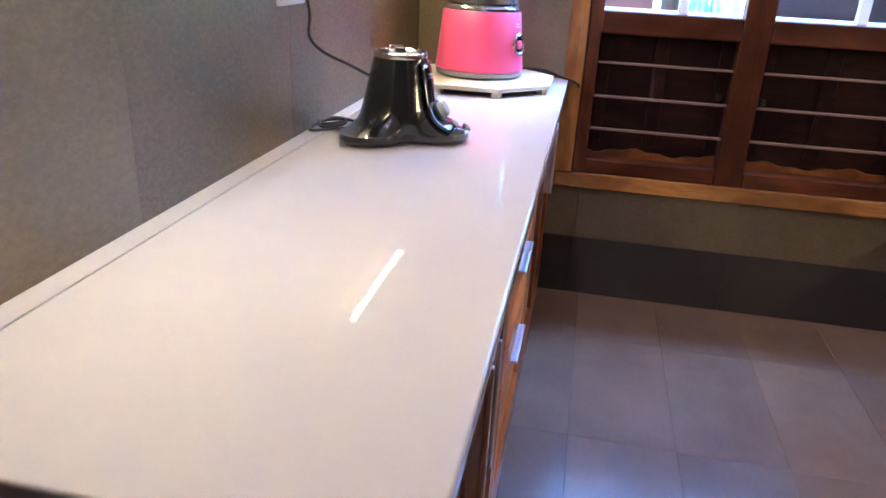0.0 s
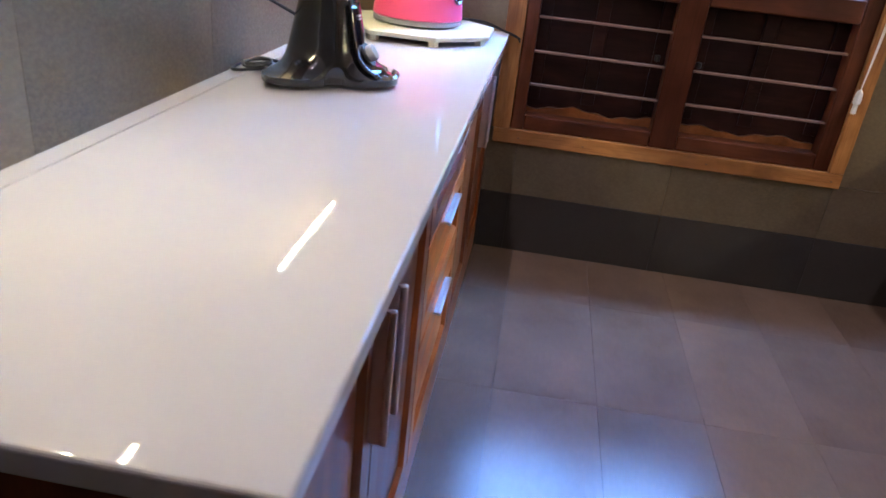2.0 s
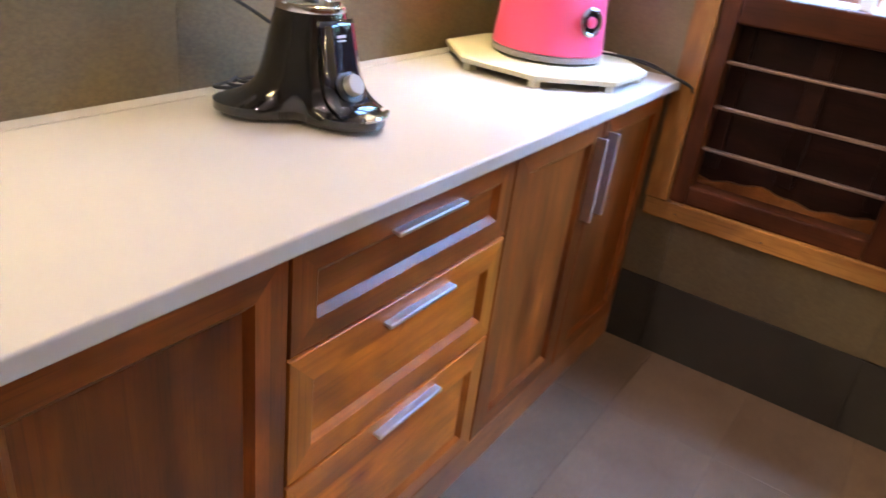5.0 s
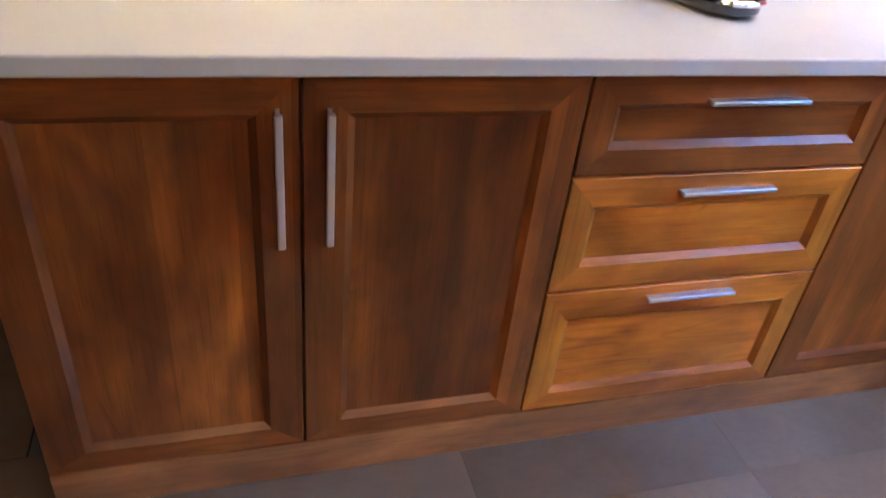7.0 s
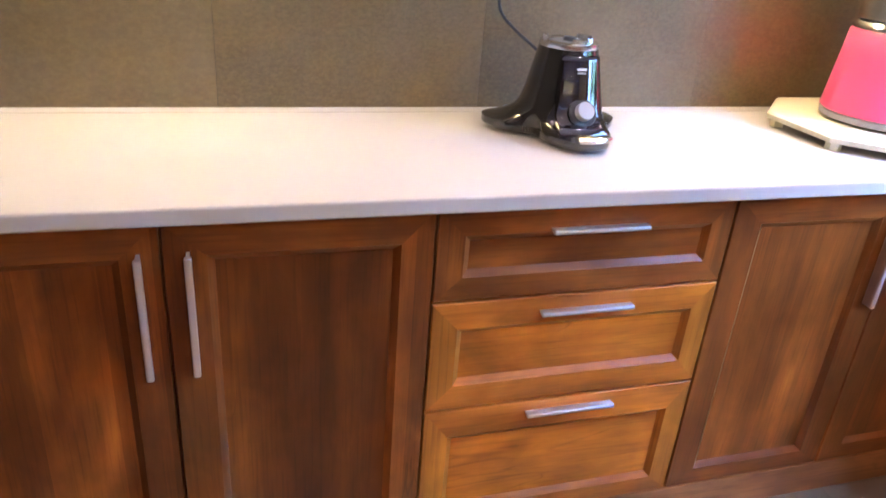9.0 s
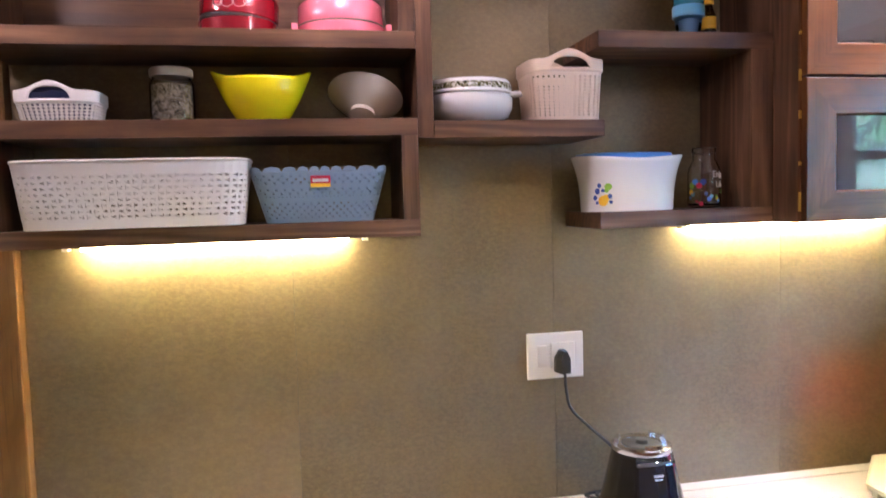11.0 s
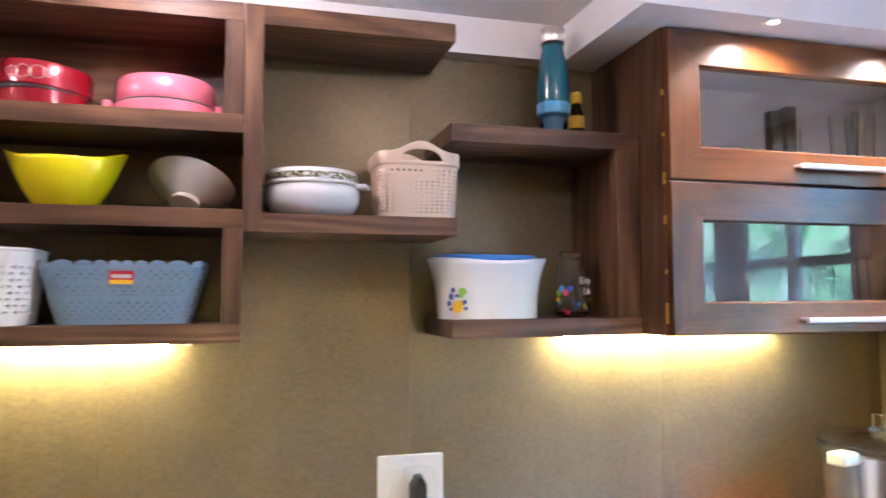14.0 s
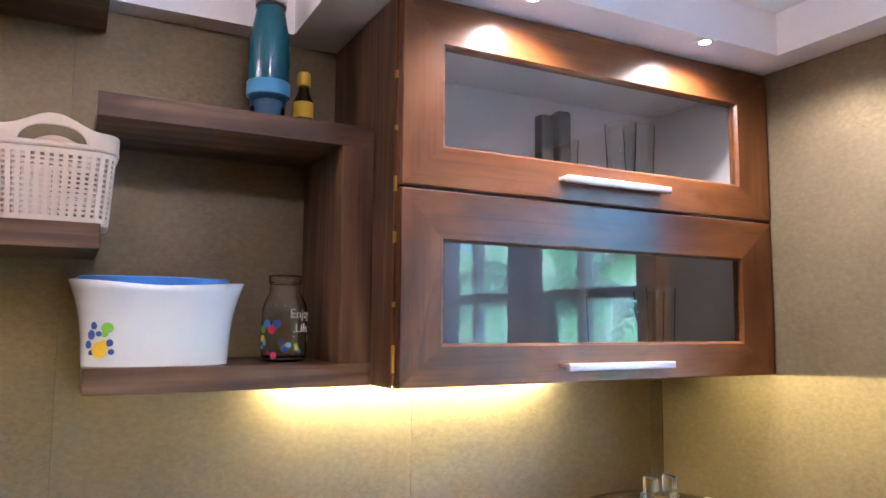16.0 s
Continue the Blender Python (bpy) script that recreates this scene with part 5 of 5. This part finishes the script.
# printed glass bottle
GB = (1.459, -0.150, 1.5555)
gbot = thing("glass_bottle", GB, "clear glass bottle printed with bright dots and words", "bottle")
part("glass", lathe([(0.030, 0.0), (0.0345, 0.003), (0.0355, 0.010), (0.0355, 0.078), (0.034, 0.088), (0.029, 0.100), (0.0245, 0.107), (0.0245, 0.122), (0.0265, 0.124), (0.0265, 0.134), (0.0245, 0.135),
                     (0.0225, 0.133), (0.0225, 0.107), (0.027, 0.098), (0.032, 0.086), (0.0335, 0.076), (0.0335, 0.010), (0.030, 0.006)], GB, 40), M_GLASS, gbot, "clear glass", True)


def words(parent, body, size, at, radius, centre, material, name):
    """Built-in lettering bent round an upright bottle."""
    cu = bpy.data.curves.new(name, "FONT")
    cu.body, cu.size, cu.extrude = body, size, 0.0002
    tmp = bpy.data.objects.new(name, cu)
    me = bpy.data.meshes.new_from_object(tmp)
    bpy.data.objects.remove(tmp)
    bm = bmesh.new()
    bm.from_mesh(me)
    bpy.data.meshes.remove(me)
    for v in bm.verts:
        a = at[0] + v.co.x / radius
        v.co = Vector((centre[0] + (radius + 0.0006 + v.co.z) * math.cos(a), centre[1] + (radius + 0.0006 + v.co.z) * math.sin(a), centre[2] + at[1] + v.co.y))
    return part("lettering", bm, material, parent, "white printed words")


words(gbot, "Enjoy", 0.020, (radians(-92), 0.068), 0.0356, GB, M_PRINT_W, "text_enjoy")
words(gbot, "Life", 0.020, (radians(-78), 0.046), 0.0356, GB, M_PRINT_W, "text_life")
rnd = random.Random(11)
cols = [M_LEAF, M_BLUE, M_PRINT_R, M_PRINT_B, M_SKYBLUE, M_PRINT_Y]
for k in range(16):
    a, h, r = radians(rnd.uniform(-175, -20)), rnd.uniform(0.008, 0.036), rnd.uniform(0.003, 0.006)
    if k < 4:
        a, h, r = radians(-165 + 14 * k), 0.05 + 0.008 * (k % 2), 0.007
    c = Vector((GB[0] + 0.0358 * math.cos(a), GB[1] + 0.0358 * math.sin(a), GB[2] + h))
    side, out = Vector((-math.sin(a), math.cos(a), 0)), Vector((math.cos(a), math.sin(a), 0))
    bm = bmesh.new()
    rings(bm, [[c + out * d + side * (r * math.cos(2 * math.pi * q / 12)) + Vector((0, 0, r * math.sin(2 * math.pi * q / 12))) for q in range(12)] for d in (0.0, 0.0006)])
    part("print", bm, cols[k % 6], gbot)

# ---- inside the wall cupboard ----


def tumbler(at, r, h, name="glass_tumbler"):
    g = thing(name, at, "clear glass tumbler standing in the cupboard", "glass", "cupboard glasses")
    part("glass", lathe([(r * 0.82, 0.0), (r * 0.85, 0.003), (r, h), (r - 0.0018, h), (r * 0.85 - 0.002, 0.008), (0.002, 0.008)], at, 28), M_GLASS, g, "", True)


for x, y, r, h, z in ((2.055, -0.265, 0.030, 0.11, 1.8805), (2.115, -0.25, 0.030, 0.115, 1.8805), (2.02, -0.14, 0.028, 0.10, 1.8805),
                      (2.16, -0.22, 0.030, 0.12, 1.5615), (2.23, -0.18, 0.030, 0.13, 1.5615), (2.12, -0.12, 0.028, 0.11, 1.5615)):
    tumbler((x, y, z), r, h)
bowlg = thing("glass_bowl", (1.78, -0.2, 1.8805), "small clear glass bowl in the cupboard", "bowl")
part("glass", lathe([(0.025, 0.0), (0.045, 0.012), (0.055, 0.030), (0.053, 0.030), (0.043, 0.014), (0.002, 0.006)], (1.78, -0.20, 1.8805), 32), M_GLASS, bowlg, "", True)
for x, lean in ((1.925, 0.0), (1.965, 0.03)):
    t = thing("kitchen_tongs", (x, -0.2, 1.8805), "upright black handled utensil in the cupboard", "utensil", "black utensils")
    bm = boxed(x - 0.014, x + 0.014, -0.215, -0.190, 1.8805, 2.005 + lean * 0.4, 0.004)
    part("handle", bm, plain("dark_rubber", (0.004, 0.004, 0.004), 0.75), t)

# ---- alcove ----
post = part("door_post", boxed(-0.072, -0.006, WALL_Y - 0.03, WALL_Y + 0.12, 0.0, 2.119, 0.003), M_ALCOVE)
tagged(post, "honey wood post at the end of the tiled wall", "trim", kind="structure")
lint = thing("alcove_lintel", (-0.5, 0.1, 2.0), "layered honey wood lintel boards over the alcove", "trim", kind="structure")
for z0, z1, y0 in ((2.085, 2.118, 0.06), (2.030, 2.080, 0.085), (1.985, 2.025, 0.11)):
    part("board", boxed(-1.2, -0.075, y0, 0.18, z0, z1, 0.002), M_ALCOVE if z0 < 2.05 else M_WALNUT, lint)
alc = thing("alcove_cupboard", (-0.5, 0.1, 1.66), "honey wood cupboard hung in the alcove", "cupboard")
part("body", boxed(-1.2, -0.11, 0.125, 0.55, 1.665, 1.955), M_ALCOVE, alc)
for k in range(6):
    part("door_board", boxed(-1.2 + 0.18 * k, -1.2 + 0.18 * k + 0.178, 0.108, 0.124, 1.662, 1.957, 0.002), M_ALCOVE, alc)
rnd = random.Random(7)
for k in range(6):
    x = -0.14 - 0.05 * k
    packet = part("packet", boxed(x - 0.022, x + 0.022, 0.13, 0.24, 1.9575, 1.972 + 0.010 * rnd.random(), 0.003), (M_PRINT_Y, M_BLUE, M_PRINT_W, M_LEAF)[k % 4])
    tagged(packet, "small bright packet on top of the alcove cupboard", "packet", "packets")
rack = thing("alcove_rack", (-0.5, 0.2, 1.2), "dark wooden rack of shelves in the alcove", "rack")
for z in (1.395, 1.275, 0.98, 0.60, 0.20):
    part("shelf", boxed(-1.2, -0.075, 0.105, 0.45, z - 0.012, z, 0.001), M_WALNUT, rack)
part("back", boxed(-1.2, -0.075, 0.45, 0.462, 0.0, 1.395), M_BLACK_MATT, rack)
part("side", boxed(-1.216, -1.2, 0.105, 0.462, 0.0, 1.395), M_WALNUT_Z, rack)
pan = thing("black_pan", (-0.26, 0.25, 1.396), "black lidded pan on the alcove rack", "pan")
part("body", lathe([(0.09, 0.0), (0.12, 0.01), (0.125, 0.05), (0.12, 0.055)], (-0.26, 0.25, 1.3955), 36), M_BLACK, pan, "", True)
part("lid", lathe([(0.121, 0.0555), (0.126, 0.057), (0.09, 0.078), (0.02, 0.088), (0.012, 0.100), (0.002, 0.101)], (-0.26, 0.25, 1.3955), 36), M_BLACK, pan, "black lid", True)


def spice_bottle(x, y, mat, cap, h):
    s = thing("spice_bottle", (x, y, 1.2755), "small bottle with a pale cap on the alcove rack", "bottle", "spice bottles")
    part("glass", lathe([(0.016, 0.0), (0.018, 0.003), (0.018, h * 0.65), (0.011, h * 0.8), (0.011, h * 0.84)], (x, y, 1.2755), 20), mat, s, "", True)
    part("cap", lathe([(0.0125, h * 0.84), (0.013, h * 0.86), (0.013, h), (0.002, h)], (x, y, 1.2755), 20), cap, s, "", True)


for x, mt, cp, h in ((-0.105, M_BLACK, M_GREY, 0.085), (-0.148, M_GREENGLASS, M_WHITE, 0.10), (-0.195, M_GREY, M_WHITE, 0.085), (-0.245, M_AMBER, M_BLACK_MATT, 0.09)):
    spice_bottle(x, 0.14, mt, cp, h)

# ---- opposite run of cabinets ----
OPP = -2.332
for k in range(6):
    x0 = WEST_X + 0.25 + 0.6 * k
    if x0 + 0.6 > EAST_X + 0.01:
        break
    oc = thing("base_cabinet", (x0 + 0.3, -2.6, 0.0), "dark teak base cabinet along the opposite wall", "cabinet", "opposite cabinets")
    part("body", boxed(x0 + 0.001, x0 + 0.599, SOUTH_Y + 0.002, OPP - 0.021, 0.0, 0.838), M_DOOR, oc)
    part("door", boxed(x0 + 0.004, x0 + 0.596, OPP - 0.020, OPP, 0.098, 0.832, 0.003), M_DOOR, oc)
oc = thing("base_cabinet", (2.33, -2.6, 0.0), "dark teak filler cabinet in the corner by the window wall", "cabinet")
part("body", boxed(2.301, 2.373, SOUTH_Y + 0.002, OPP - 0.021, 0.0, 0.838), M_DOOR, oc)
part("door", boxed(2.303, 2.372, OPP - 0.020, OPP, 0.0, 0.832, 0.003), M_DOOR, oc)
otop = part("opposite_worktop", boxed(WEST_X + 0.25, 2.373, SOUTH_Y + 0.002, OPP + 0.031, 0.8385, 0.868, 0.003), M_QUARTZ)
tagged(otop, "white quartz worktop along the opposite wall", "worktop")
for k in range(4):
    x0 = 2.372 - 0.8 * (k + 1)
    oc = thing("opposite_wall_cupboard", (x0 + 0.4, -2.75, 1.52), "teak wall cupboard along the opposite wall", "cupboard", "opposite wall cupboards")
    part("body", boxed(x0 + 0.001, x0 + 0.799, SOUTH_Y + 0.002, -2.644, 1.521, 2.118), M_WALNUT_Z, oc)
    part("door", boxed(x0 + 0.002, x0 + 0.798, -2.643, -2.623, 1.522, 2.117, 0.003), M_FLAP, oc)
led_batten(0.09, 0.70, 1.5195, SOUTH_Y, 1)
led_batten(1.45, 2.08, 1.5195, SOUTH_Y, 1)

# ---- tiles ----
rnd = random.Random(21)


def tile_mesh(name, dx, dy, dz, chamfer, material):
    me = bpy.data.meshes.new(name)
    bm = boxed(0, dx, 0, dy, 0, dz, chamfer, 1)
    bmesh.ops.recalc_face_normals(bm, faces=bm.faces)
    bm.to_mesh(me)
    bm.free()
    me.materials.append(material)
    return me


def lay(me, name, parent, at):
    ob = new(name, me)
    ob.parent = parent
    ob.location = at
    return ob


# floor: long tiles running along the worktop
GAP, TW, TL = 0.0006, 0.308, 0.612
FLOOR_TILE = tile_mesh("floor_tile", TL - GAP, TW - GAP, 0.0115, 0.0003, M_FLOOR)
EDGE_TILES = {}
FLOOR_Y = -1.055 + 2 * TW
y1 = FLOOR_Y
while y1 - TW > SOUTH_Y - 0.3:
    x0 = 0.77 - 4 * TL
    while x0 < EAST_X:
        a, b = max(x0, WEST_X), min(x0 + TL, EAST_X + 0.008)
        if b - a > 0.02:
            key = round(b - a, 3)
            if key not in EDGE_TILES:
                EDGE_TILES[key] = FLOOR_TILE if b - a > TL - 0.001 else tile_mesh("floor_tile_cut", b - a - GAP, TW - GAP, 0.0115, 0.0003, M_FLOOR)
            lay(EDGE_TILES[key], "tile", floor, (a, y1 - TW, -0.0118 + 0.0003 * rnd.random()))
        x0 += TL
    y1 -= TW
part("alcove_floor", boxed(WEST_X, -0.08, FLOOR_Y + 0.002, 0.60, -0.0118, -0.0005), M_FLOOR, floor)

# back wall: tall tiles, joints at 0.6 m
xs = [-0.005, 0.54, 1.14, 1.74, 2.34, EAST_X]
zs = [0.0, 0.83, SOF_Z]
for a, b in zip(xs, xs[1:]):
    for c, d in zip(zs, zs[1:]):
        me = tile_mesh("back_wall_tile", b - a - 0.0006, 0.0085, d - c - 0.0006, 0.0003, M_TILE)
        lay(me, "tile", wall_back, (a + 0.0003, WALL_Y, c + 0.0003))

# window wall


def east_tile(y0, y1, z0, z1, material, proud=0.0):
    if y1 - y0 < 0.01:
        return
    me = tile_mesh("side_wall_tile", 0.0088, y1 - y0 - 0.0012, z1 - z0 - 0.0012, 0.0005, material)
    lay(me, "tile", wall_east, (EAST_X - proud, y0 + 0.0006, z0 + 0.0006))


for y0, y1 in ((SOUTH_Y, -2.50), (-2.50, -1.90), (-1.90, -1.30), (-1.30, -0.70), (-0.70, WALL_Y)):
    east_tile(y0, y1, 0.0, 0.245, M_BAND, 0.003)
    east_tile(y0, y1, 0.245, WZ0, M_TILE)
east_tile(WY1, WALL_Y, WZ0, SOF_Z, M_TILE)
east_tile(SOUTH_Y, -2.50, WZ0, SOF_Z, M_TILE)
east_tile(-2.50, WY0, WZ0, SOF_Z, M_TILE)
